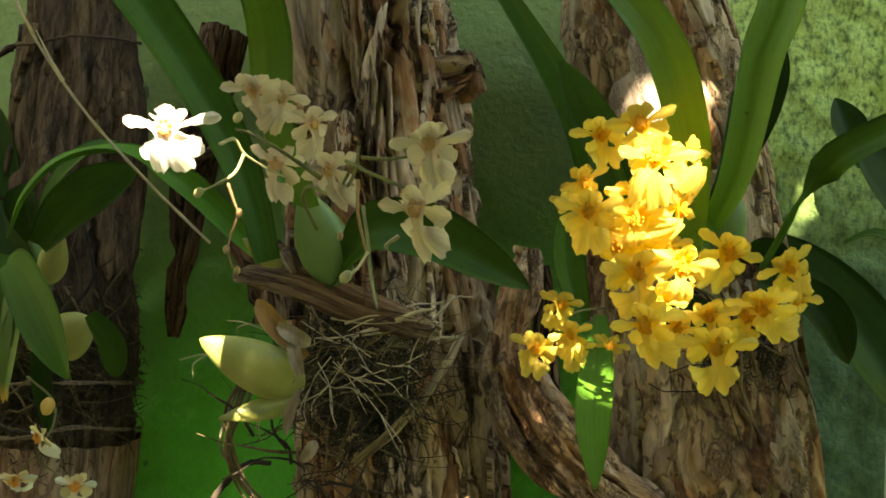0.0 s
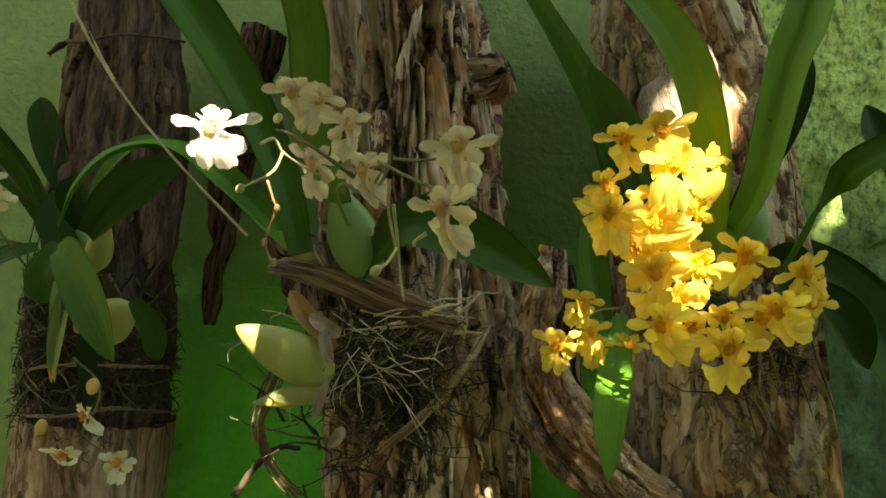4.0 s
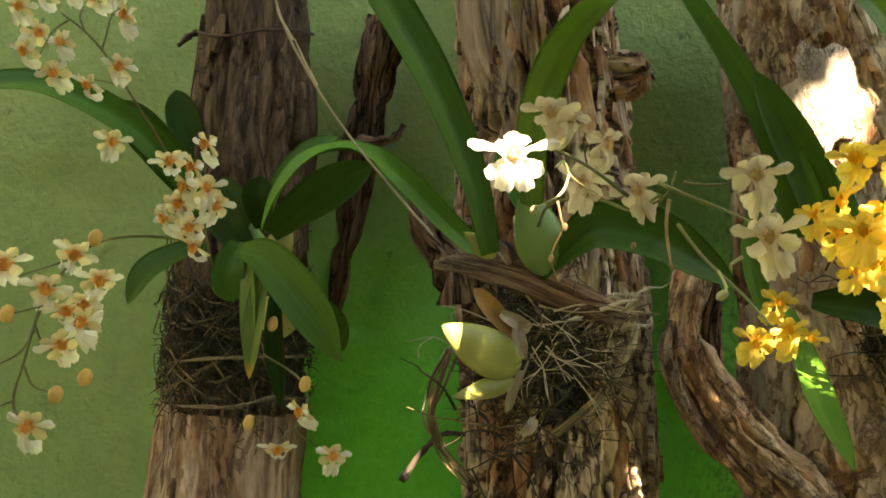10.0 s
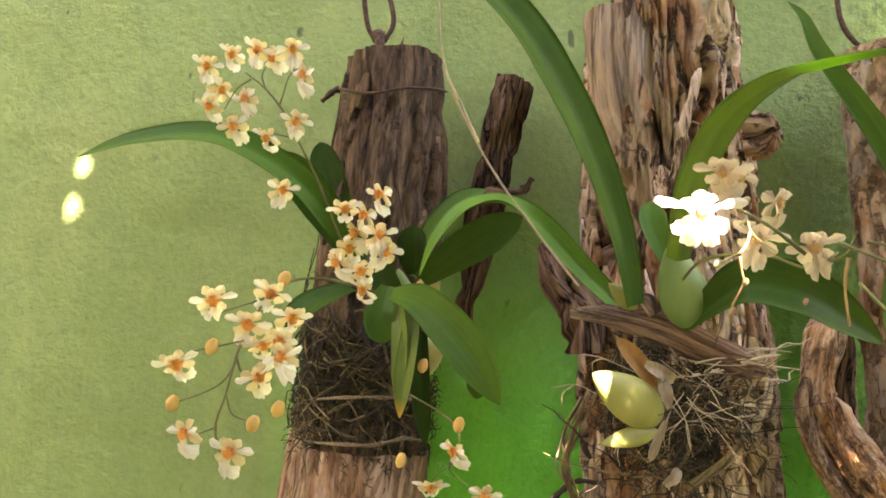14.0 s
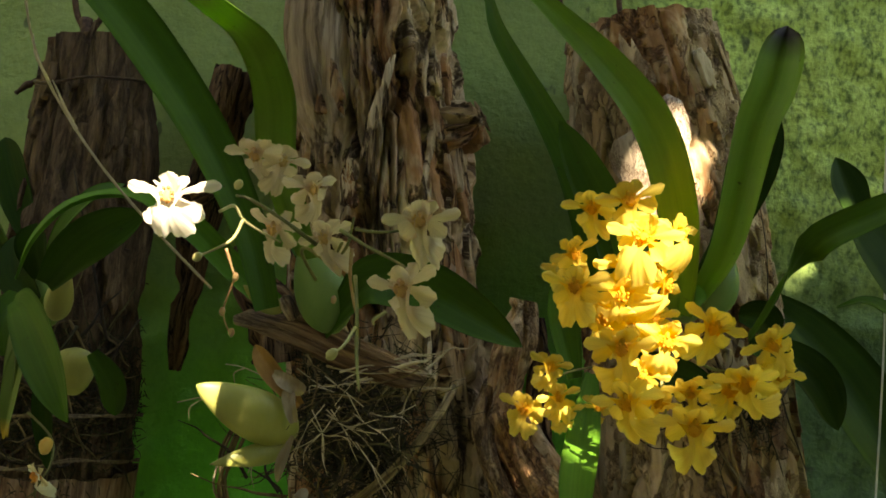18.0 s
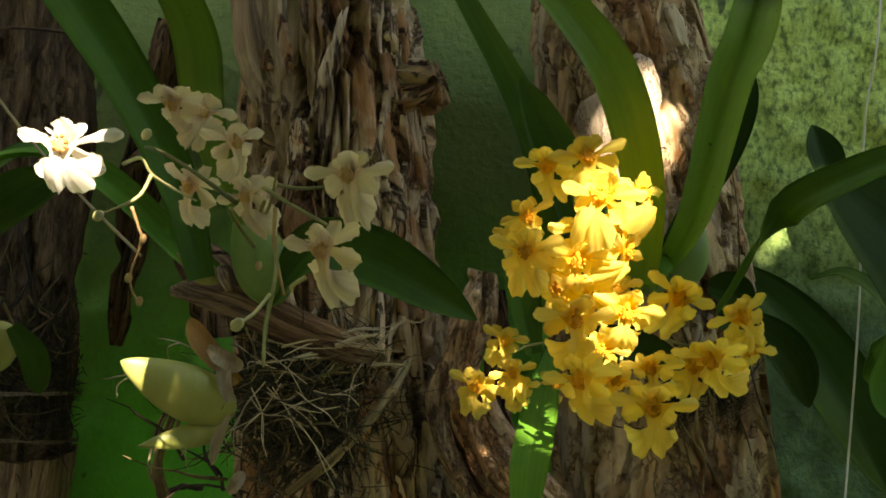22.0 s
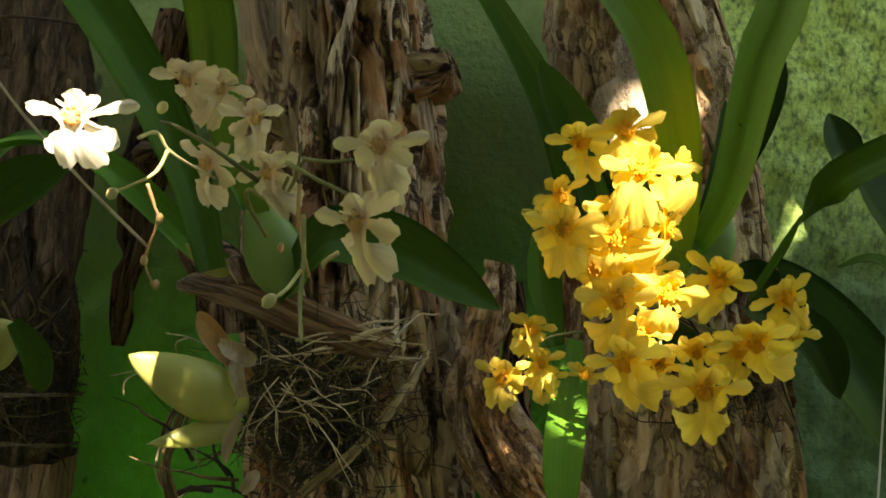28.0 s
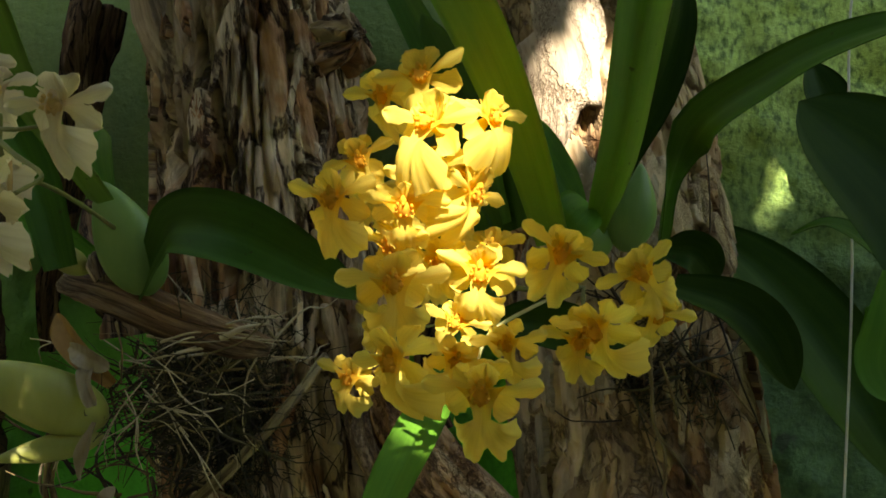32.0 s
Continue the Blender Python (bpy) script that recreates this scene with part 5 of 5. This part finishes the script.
LOWER_SPRAY = (
    ((0.131, 0.342, 1.496), 0.026, 10, 20, 5), ((0.151, 0.360, 1.499), 0.024, -30, 15, 10), ((0.076, 0.310, 1.489), 0.027, 10, 10, 0),
    ((0.099, 0.304, 1.482), 0.028, -15, 12, -10), ((0.090, 0.325, 1.488), 0.021, 10, 20, 10), ((0.105, 0.330, 1.492), 0.021, 0, 10, -5),
    ((0.126, 0.350, 1.491), 0.021, 25, 10, 0), ((0.089, 0.345, 1.496), 0.02, 15, 0, 0), ((0.070, 0.338, 1.520), 0.024, 30, 10, 10),
    ((0.079, 0.346, 1.542), 0.025, 10, 15, -10), ((0.090, 0.352, 1.542), 0.024, -20, 5, 10), ((0.083, 0.345, 1.516), 0.024, -10, 15, 20),
)
for p, s, yw, pt, rl in UPPER_SPRAY + LOWER_SPRAY:
    flower(yellow, "yellow", p, 1.17 * s, yw + 1.3 * spin.uniform(-20, 20), pt + spin.uniform(-6, 14), rl + spin.uniform(-24, 24))
# filler flowers added behind the cluster to keep sun off the branch
for px, pz in ((0.067, 1.531), (0.086, 1.533), (0.077, 1.513), (0.055, 1.540), (0.098, 1.520)):
    flower(yellow, "yellow", (px, 0.370, pz), 0.024, 0, 0, 0)
for p, s, yw, pt, rl in (((0.054, 0.405, 1.492), 0.024, -10, 10, 8), ((0.058, 0.400, 1.477), 0.026, -5, -5, -10), ((0.042, 0.402, 1.470), 0.027, 12, 5, 12), ((0.063, 0.408, 1.469), 0.023, -20, 10, -5), ((0.083, 0.428, 1.470), 0.022, 0, 15, 10)):
    flower(yellow, "yellow", p, s, yw, pt, rl)


# ---- big dark leaves beside the pale log ----
dark_plant = thing("foliage_plant", (0.259, 0.520, 1.507), "large dark green leaves of a plant beside the pale log", "plant")
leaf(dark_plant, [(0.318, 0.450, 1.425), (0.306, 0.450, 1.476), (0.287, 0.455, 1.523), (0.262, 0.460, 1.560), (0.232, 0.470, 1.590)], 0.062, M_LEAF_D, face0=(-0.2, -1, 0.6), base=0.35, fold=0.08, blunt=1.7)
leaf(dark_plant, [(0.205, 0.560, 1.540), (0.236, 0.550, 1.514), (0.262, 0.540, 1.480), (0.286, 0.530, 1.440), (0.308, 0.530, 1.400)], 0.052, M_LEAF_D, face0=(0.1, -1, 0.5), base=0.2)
leaf(dark_plant, [(0.239, 0.500, 1.531), (0.253, 0.490, 1.535), (0.267, 0.480, 1.524), (0.281, 0.480, 1.503)], 0.013, M_LEAF_M, face0=(-0.1, -0.5, 0.9), base=0.15)
leaf(dark_plant, [(0.296, 0.490, 1.503), (0.274, 0.480, 1.482), (0.262, 0.480, 1.477)], 0.035, M_LEAF)
leaf(dark_plant, [(0.314, 0.625, 1.597), (0.304, 0.630, 1.628), (0.296, 0.635, 1.654)], 0.028, M_LEAF_D, blunt=0.7)
leaf(dark_plant, [(0.260, 0.440, 1.513), (0.258, 0.440, 1.489), (0.256, 0.440, 1.474), (0.262, 0.440, 1.460)], 0.03, M_LEAF)
# leaves out of view, added to shade the right of the wall
for a, bend, w in ((0.44, 0.02, 0.07), (0.50, -0.03, 0.08), (0.56, 0.04, 0.075), (0.47, 0.0, 0.06)):
    leaf(dark_plant, [(a, 0.48 - bend, 1.20), (a - 0.02, 0.42 + bend, 1.38), (a - 0.01 + bend, 0.36, 1.56), (a + 0.03, 0.32 - bend, 1.72)], w, M_LEAF_D, face0=(-0.6, -1, 0.3), base=0.3)
strand("stem", dark_plant, [(0.303, 0.500, 1.454), (0.326, 0.520, 1.367), (0.356, 0.550, 1.209)], 0.006, M_STEM, n=14)


# ---- roots, moss and twine ----
def root_tangle(parent, n, center, spread, r0, r1, mats, seed, length=0.05, lie=0.6):
    """Thin wandering roots round a middle; lie: how far they keep to the log's front."""
    rng = np.random.default_rng(seed)
    for i in range(n):
        p = np.array(center) + rng.normal(0, 1, 3) * np.array(spread)
        way = unit(rng.normal(0, 1, 3) * [1, lie * 0.5, 0.7])
        pts = [p]
        for _ in range(4):
            way = unit(way + rng.normal(0, 0.5, 3) * [1, lie * 0.6, 0.8])
            pts.append(pts[-1] + way * length * rng.uniform(0.12, 0.34))
        strand("root", parent, pts, rng.uniform(r0, r1), mats[int(rng.integers(len(mats)))], r0 * 0.5, 10, 5, 0.15, int(rng.integers(1e6)))


# mostly near-black roots: shade under the bulb and slab put into their colour
root_tangle(ivory, 130, (-0.064, 0.474, 1.446), (0.017, 0.005, 0.012), 0.0003, 0.0010, (M_ROOT_D, M_OLIVE, M_MOSS, M_ROOT_D, M_MOSS), 5, 0.055)
root_tangle(ivory, 60, (-0.060, 0.464, 1.446), (0.016, 0.005, 0.011), 0.00025, 0.0006, (M_ROOT_L, M_OLIVE, M_ROOT, M_ROOT_D, M_MOSS), 8, 0.045)
root_tangle(ivory, 36, (-0.081, 0.488, 1.391), (0.013, 0.005, 0.016), 0.0005, 0.0013, (M_ROOT_D, M_ROOT), 6, 0.06)
root_tangle(ivory, 20, (-0.031, 0.475, 1.474), (0.014, 0.005, 0.005), 0.0005, 0.0011, (M_STRAW, M_ROOT), 7, 0.05)


def on_log(line, radii, turn, z, lift):
    """A place on a log's bark: turn from straight towards the viewer, at height z."""
    p = np.array(line)[np.argsort([q[2] for q in line])]
    r = np.array(radii)[::-1]
    c = [np.interp(z, p[:, 2], p[:, k]) for k in (0, 1)]
    rr = np.interp(z, p[:, 2], np.interp(np.linspace(0, 1, len(p)), np.linspace(0, 1, len(r)), r)) + lift
    return np.array([c[0] + rr * np.sin(turn), c[1] - 0.88 * rr * np.cos(turn), z])


def wrapped_roots(parent, n, line, radii, z0, z1, turns, mats, seed, lift=0.001, slope=0.25, r=0.0006):
    """Roots that creep round a log's bark."""
    rng = np.random.default_rng(seed)
    for _ in range(n):
        a, z = rng.uniform(*turns), rng.uniform(z0, z1)
        da, dz = rng.choice([-1, 1]) * rng.uniform(0.08, 0.22), rng.normal(0, 0.006) * slope * 4
        up = lift + rng.uniform(0, 0.004)
        pts = []
        for k in range(5):
            pts.append(on_log(line, radii, a, z, up))
            a, z, up = a + da * rng.uniform(0.6, 1.2), z + dz + rng.normal(0, 0.003), up + rng.normal(0, 0.0012)
        strand("root", parent, pts, r * rng.uniform(0.7, 1.8), mats[int(rng.integers(len(mats)))], r * 0.5, 12, 5, 0.15, int(rng.integers(1e6)))


for k in range(6):
    turn = lambda s, k=k: Vector((0.0016 * math.cos(1.3 * s + k * 1.05), 0.0016 * math.sin(1.3 * s + k * 1.05), 0.0018 * math.sin(s * 1.1 + k * 1.05)))
    way = ((0.001, 0.512, 1.463), (-0.007, 0.494, 1.447), (-0.020, 0.482, 1.429), (-0.037, 0.475, 1.410), (-0.060, 0.478, 1.390))
    strand("root", ivory, [Vector(q) + turn(0.9 * s) for s, q in enumerate(way)], 0.0014, (M_ROOT_L, M_ROOT, M_ROOT_L)[k % 3], 0.0009, 22, 7, 0.2, 9 + k)
bend = random.Random(4)
for k in range(8):
    strand("root", ivory, [Vector(q) + Vector((0.0009 * k + bend.uniform(-0.003, 0.003), -0.0016 * (k % 3), bend.uniform(-0.005, 0.003))) for q in ((-0.131, 0.495, 1.446), (-0.142, 0.490, 1.421), (-0.144, 0.490, 1.395), (-0.136, 0.490, 1.374), (-0.116, 0.490, 1.353))], bend.uniform(0.0006, 0.0015), M_ROOT if k % 3 else M_SHEATH, 0.0006, 18, 6, 0.15, 30 + k)
strand("root", ivory, [(-0.160, 0.500, 1.347), (-0.148, 0.500, 1.366), (-0.133, 0.500, 1.381), (-0.117, 0.500, 1.382)], 0.0028, M_ROOT_D, 0.0018, 16, 6, 0.2, 12, "dark bare twig-like root")
strand("root", ivory, [(-0.044, 0.460, 1.469), (-0.024, 0.455, 1.476), (-0.010, 0.450, 1.487)], 0.0006, M_ROOT, 0.0003, 12, 5, 0.1, 14)
strand("root", ivory, [(-0.083, 0.450, 1.485), (-0.074, 0.440, 1.472), (-0.077, 0.445, 1.457)], 0.0007, M_ROOT, 0.0004, 12, 5, 0.1, 15)

# straws at the slab's end, long pale roots before the mat
rng = np.random.default_rng(57)
for i in range(11):
    a = np.array((-0.056, 0.462, 1.479)) + rng.normal(0, 1, 3) * [0.012, 0.003, 0.003]
    b = a + [rng.uniform(0.025, 0.05), rng.uniform(-0.004, 0.006), rng.uniform(-0.004, 0.008)]
    strand("root", ivory, [a, (a + b) / 2 + [0, -0.003, rng.uniform(-0.002, 0.003)], b], rng.uniform(0.0004, 0.0009), M_STRAW, 0.0002, 10, 5, 0.15, 600 + i)
for i in range(16):
    a = np.array((-0.072, 0.452, 1.449)) + rng.normal(0, 1, 3) * [0.02, 0.003, 0.014]
    way = unit(np.array([rng.choice([-1, 1]) * rng.uniform(0.4, 1), rng.uniform(-0.2, 0.2), rng.uniform(-1, 0.3)]))
    mid = a + way * rng.uniform(0.012, 0.022)
    end = mid + unit(way + rng.normal(0, 0.5, 3) * [1, 0.3, 1]) * rng.uniform(0.01, 0.022)
    strand("root", ivory, [a, mid, end], 0.0004, M_STRAW, 0.0003, 12, 5, 0.2, 640 + i)
    strand("root", ivory, [mid, mid + (end - mid) * 0.5 + [0.0, -0.001, -0.004], mid + (end - mid) * 0.7 + [0.003, 0, -0.011]], 0.0004, M_STRAW, 0.0002, 8, 5, 0.2, 670 + i)

# roots wrapped round the dark log
wrapped_roots(cream, 14, DARK_LINE, DARK_R, 1.39, 1.48, (-1.3, 0.8), (M_ROOT, M_OLIVE), 17, 0.006, 0.6, 0.00045)
wrapped_roots(cream, 120, DARK_LINE, DARK_R, 1.385, 1.475, (-1.2, 1.2), (M_ROOT, M_MOSS, M_OLIVE, M_ROOT_D, M_ROOT_D), 15, 0.002)
wrapped_roots(cream, 40, DARK_LINE, DARK_R, 1.44, 1.49, (-1.2, 0.9), (M_ROOT_D, M_MOSS, M_ROOT), 16, 0.004, 0.5, 0.0008)


def bark_plate(parent, line, radii, turn, z, w, h, seed, mat):
    """A flake of bark lying on a log: jagged outline, thin, curling up at its lower edge."""
    rng = np.random.default_rng(seed)
    k, rings = 26, (0.08, 0.5, 0.86, 1.0, 1.03)
    a = np.linspace(0, 2 * np.pi, k, endpoint=False)
    edge = 1 + 0.22 * np.sin(2 * a + rng.uniform(0, 6)) + 0.16 * np.sin(5 * a + rng.uniform(0, 6)) + rng.uniform(-0.15, 0.15, k) * (0.35 if w > 0.03 else 1.0)
    sag = rng.uniform(-0.35, 0.35)
    v, g = [], []
    r0 = float(np.mean(radii))
    for i, s in enumerate(rings):
        for j in range(k):
            dx, dz = s * edge[j] * np.cos(a[j]) * w / 2, s * edge[j] * np.sin(a[j]) * h / 2
            lift = 0.0020 + 0.0014 * s * max(0.0, -np.sin(a[j])) + 0.0002 * rng.uniform(-1, 1) - (0.0045 if i == 4 else 0)
            tt = turn + (dx + sag * dz) / r0
            v.append(on_log(line, radii, tt, z + dz, lift))
            g.append((r0 * np.sin(tt), r0 * np.cos(tt), z + dz + 0.37 * (seed % 17)))
    f = ring_faces(len(rings), k) + [tuple(range(k))[::-1]]
    return part("bark_plate", grained(mesh_of("bark_plate", v, [q[::-1] for q in f], mat), np.array(g)), parent)


bark_plate(log_pale, PALE_LINE, PALE_R, -0.30, 1.628, 0.052, 0.085, 871, M_PLATE_L)
rng = np.random.default_rng(812)
for i in range(120):
    turn, high = rng.uniform(-1.5, 1.5), 1.30 + 0.40 * rng.random() ** 0.8
    if -0.8 < turn < 0.25 and 1.57 < high < 1.69:
        high -= 0.14
    bark_plate(log_pale, PALE_LINE, PALE_R, turn, high, rng.uniform(0.006, 0.019), rng.uniform(0.022, 0.06), 900 + i, M_PLATE if rng.random() < 0.35 else M_LOG_C)


rng = np.random.default_rng(431)
for i in range(16):
    bark_plate(log_dark, DARK_LINE, DARK_R, rng.uniform(-1.4, 1.4), rng.uniform(1.50, 1.68), rng.uniform(0.006, 0.016), rng.uniform(0.03, 0.075), 1200 + i, M_LOG_A)
for i in range(70):
    bark_plate(log_grey, GREY_LINE, GREY_R, rng.uniform(-1.4, 1.4), rng.uniform(1.26, 1.71), rng.uniform(0.004, 0.014), rng.uniform(0.02, 0.065), 1300 + i, M_LOG_B)


def winding(z0, pts):
    tw = thing("twine", pts[0], "brown twine wound round the dark log to hold the roots", "twine", "twine windings")
    for k in range(2):
        strand("strand", tw, [Vector(p) + Vector((0, 0.0004 * k, 0.0016 * k * (-1) ** n)) for n, p in enumerate(pts)], 0.0008, M_TWINE, n=30, sides=6, lumpy=0.25, seed=90 + k + z0)


winding(1, [(-0.363, 0.600, 1.404), (-0.340, 0.545, 1.415), (-0.305, 0.512, 1.423), (-0.278, 0.505, 1.428), (-0.259, 0.526, 1.424), (-0.247, 0.562, 1.421), (-0.247, 0.600, 1.414)])
winding(5, [(-0.365, 0.600, 1.368), (-0.341, 0.545, 1.381), (-0.303, 0.512, 1.388), (-0.281, 0.508, 1.392), (-0.261, 0.524, 1.394), (-0.247, 0.562, 1.387), (-0.247, 0.600, 1.379)])

# roots and moss under the yellow orchid
wrapped_roots(yellow, 16, PALE_LINE, PALE_R, 1.435, 1.478, (-0.3, 0.4), (M_ROOT_D, M_MOSS, M_ROOT_D, M_ROOT), 25, 0.002, 0.7, 0.0006)
wrapped_roots(yellow, 10, PALE_LINE, PALE_R, 1.475, 1.51, (-0.6, 0.6), (M_ROOT_D, M_MOSS), 26, 0.002, 0.8)
strand("root", yellow, [(0.167, 0.475, 1.475), (0.168, 0.475, 1.459), (0.169, 0.475, 1.441), (0.174, 0.475, 1.428), (0.174, 0.475, 1.407)], 0.0012, M_ROOT, 0.0007, 20, 6, 0.15, 31)
strand("root", yellow, [(0.172, 0.475, 1.470), (0.178, 0.478, 1.454), (0.181, 0.478, 1.443)], 0.0009, M_ROOT, 0.0005, 14, 6, 0.15, 32)


def fuzz(n, line, radii, z0, z1, turns, seed, length, r=0.0005):
    rng = np.random.default_rng(seed)
    vs, fs, m = [], [], 0
    zm, am = (z0 + z1) / 2, sum(turns) / 2
    for _ in range(n):
        a = am + (turns[1] - turns[0]) * 0.24 * rng.normal()
        p = on_log(line, radii, a, zm + (z1 - z0) * 0.24 * rng.normal(), rng.uniform(-0.002, 0.004))
        way = unit(rng.normal(0, 1, 3) * [1, 0.3, 1])
        q = p + way * length * rng.uniform(0.3, 1) * 0.5
        v, f = tube([p, q, q + unit(way + rng.normal(0, 0.6, 3) * [1, 0.3, 1]) * length * 0.4], r, r * 0.4, 5, 4)
        vs.append(v)
        fs += [tuple(i + m for i in k) for k in f]
        m += len(v)
    return mesh_of("moss", np.vstack(vs), fs, M_MOSS)


tagged(new("moss", fuzz(620, PALE_LINE, PALE_R, 1.432, 1.482, (-0.3, 0.6), 41, 0.013, 0.0004)), "dark moss and fine roots clinging to the pale log", "moss", kind="stuff")
tagged(new("moss", fuzz(2400, DARK_LINE, DARK_R, 1.375, 1.49, (-1.5, 1.5), 42, 0.012)), "dark fibre and moss wrapped on the dark log", "moss", kind="stuff")
tagged(new("moss", fuzz(2400, GREY_LINE, GREY_R, 1.385, 1.485, (-0.85, 0.35), 43, 0.026, 0.0004)), "mat of dry fibre and moss under the ivory orchid", "moss", kind="stuff")

for top in [o for o in scene.objects if o.type == "EMPTY"]:
    at_origin(top)

# ---- unseen tree, added so that its crown shades the wall ----
GAPS = [  # holes cut in the crown for sun spots: place on the things, radius
    ((-0.104, 0.300, 1.556), 0.021), ((0.143, 0.507, 1.638), 0.017), ((0.136, 0.509, 1.600), 0.008), ((0.085, 0.325, 1.554), 0.013), ((0.098, 0.340, 1.512), 0.003),
    ((0.041, 0.404, 1.470), -0.005), ((0.070, 0.400, 1.450), 0.004), ((0.283, 0.650, 1.572), 0.0), ((-0.617, 0.650, 1.605), -0.0062),
    ((-0.621, 0.650, 1.562), -0.0078), ((-0.152, 0.650, 1.749), -0.002), ((-0.131, 0.413, 1.463), -0.004),
]

COVERED = [(0.050, 0.490, 1.418), (0.008, 0.500, 1.361), (-0.149, 0.500, 1.367), (-0.118, 0.430, 1.424), (-0.075, 0.295, 1.615), (-0.070, 0.245, 1.609), (-0.064, 0.195, 1.600), (-0.055, 0.150, 1.590), (-0.078, 0.270, 1.603), (-0.066, 0.210, 1.600), (-0.055, 0.180, 1.604), (0.050, 0.650, 1.472), (0.040, 0.490, 1.405), (0.067, 0.500, 1.375), (0.032, 0.490, 1.417), (-0.105, 0.430, 1.450), (-0.100, 0.435, 1.440), (-0.107, 0.437, 1.427), (-0.090, 0.440, 1.452), (-0.158, 0.500, 1.399), (0.001, 0.510, 1.358), (-0.154, 0.520, 1.353), (0.008, 0.520, 1.351)]


def crown():
    """Leaves on clumps of uneven height, ragged at the rim, left out where sun spots are wanted."""
    rng = np.random.default_rng(77)
    z = np.array(SUN_WAY)
    x = unit(np.cross([0, 0, 1], z))
    y = np.cross(z, x)
    mid = np.array([-0.15, 0.5, 1.53])
    gaps = [((np.array(p) - mid) @ x, (np.array(p) - mid) @ y, r) for p, r in GAPS]
    vs, fs, us, m = [], [], [], 0
    step = 0.026
    a, b = np.meshgrid(np.arange(-1.25, 1.25, step), np.arange(-0.95, 0.95, step), indexing="ij")
    for layer in range(12):
        u, w = (k.ravel() + rng.uniform(-0.5, 0.5, k.size) * step for k in (a, b))
        q = np.stack([u, w, 0 * u + 0.3 * layer], -1)
        rim = np.hypot(u / 1.02, w / 0.74) + 0.5 * (vnoise(q * [3.2, 3.2, 1], 91) - 0.5) + 0.28 * (vnoise(q * [9, 9, 2], 92) - 0.5)
        dome = 0.62 * np.sqrt(np.clip(1 - np.clip(rim, 0, 1) ** 2, 0, 1))
        keep = rim < 0.95 - 0.05 * abs(layer - 3)
        depth = 1.12 + dome * layer / 11 * 1.1 + 0.22 * (vnoise(q * [7, 7, 2], 93) - 0.5) + rng.uniform(-0.05, 0.05, u.size)
        sizes, turns, tips = rng.uniform(0.022, 0.036, u.size), rng.normal(0, 1, (u.size, 3)), rng.normal(0, 0.35, (u.size, 3))
        for g, h, r in gaps:
            keep &= (u - g) ** 2 + (w - h) ** 2 >= (r + sizes * 0.8) ** 2
        for k in np.nonzero(keep)[0]:
            size = sizes[k]
            p = mid + x * u[k] + y * w[k] + z * depth[k]
            d = unit(x * turns[k, 0] + y * turns[k, 1] + z * turns[k, 2] * 0.4)
            s = unit(np.cross(d, z + tips[k]))
            n = np.cross(d, s)
            vs += [p - d * size, p - s * size * 0.5 + n * size * 0.15, p + n * -0.05 * size, p + s * size * 0.5 + n * size * 0.15, p + d * size]
            us += [(0.5, 0), (0, 0.5), (0.5, 0.5), (1, 0.5), (0.5, 1)]
            fs += [(m, m + 1, m + 2), (m, m + 2, m + 3), (m + 1, m + 4, m + 2), (m + 2, m + 4, m + 3)]
            m += 5
    for c in COVERED:  # extra leaves added to keep these places out of the sun
        for _ in range(16):
            size = rng.uniform(0.024, 0.034)
            p = np.array(c) + x * rng.normal(0, 0.012) + y * rng.normal(0, 0.012)
            at = ((p - mid) @ x, (p - mid) @ y)
            if any((at[0] - g) ** 2 + (at[1] - h) ** 2 < (r + size * 0.8) ** 2 for g, h, r in gaps):
                continue
            p = p + z * rng.uniform(1.2, 1.7)
            d = unit(x * rng.normal() + y * rng.normal())
            q = np.cross(z, d)
            vs += [p - d * size, p - q * size * 0.5, p - z * 0.05 * size, p + q * size * 0.5, p + d * size]
            us += [(0.5, 0), (0, 0.5), (0.5, 0.5), (1, 0.5), (0.5, 1)]
            fs += [(m, m + 1, m + 2), (m, m + 2, m + 3), (m + 1, m + 4, m + 2), (m + 2, m + 4, m + 3)]
            m += 5
    return mesh_of("crown", vs, fs, M_TREE_LEAF, us)


tree = thing("tree", (1.7, -1.6, 0), "unseen leafy tree added to shade the wall", "tree")
wood("trunk", tree, [(1.7, -1.6, -0.05), (1.65, -1.55, 0.8), (1.5, -1.45, 1.7), (1.1, -1.2, 2.3), (0.5, -0.95, 2.6)], [0.09, 0.075, 0.06, 0.045, 0.025], M_LOG_A, n=60, sides=24)
for tip, start in (((-0.55, -0.45, 2.75), (0.9, -1.1, 2.4)), ((0.6, -0.25, 2.95), (1.1, -1.2, 2.3)), ((-0.1, -1.3, 3.1), (0.5, -0.95, 2.6))):
    half = tuple((p + q) / 2 + k for p, q, k in zip(tip, start, (0.03, -0.04, 0.06)))
    wood("limb", tree, [start, half, tip], [0.03, 0.02, 0.008], M_LOG_A, n=30, sides=14)
tagged(part("crown", crown(), tree), kind="stuff")
at_origin(tree)
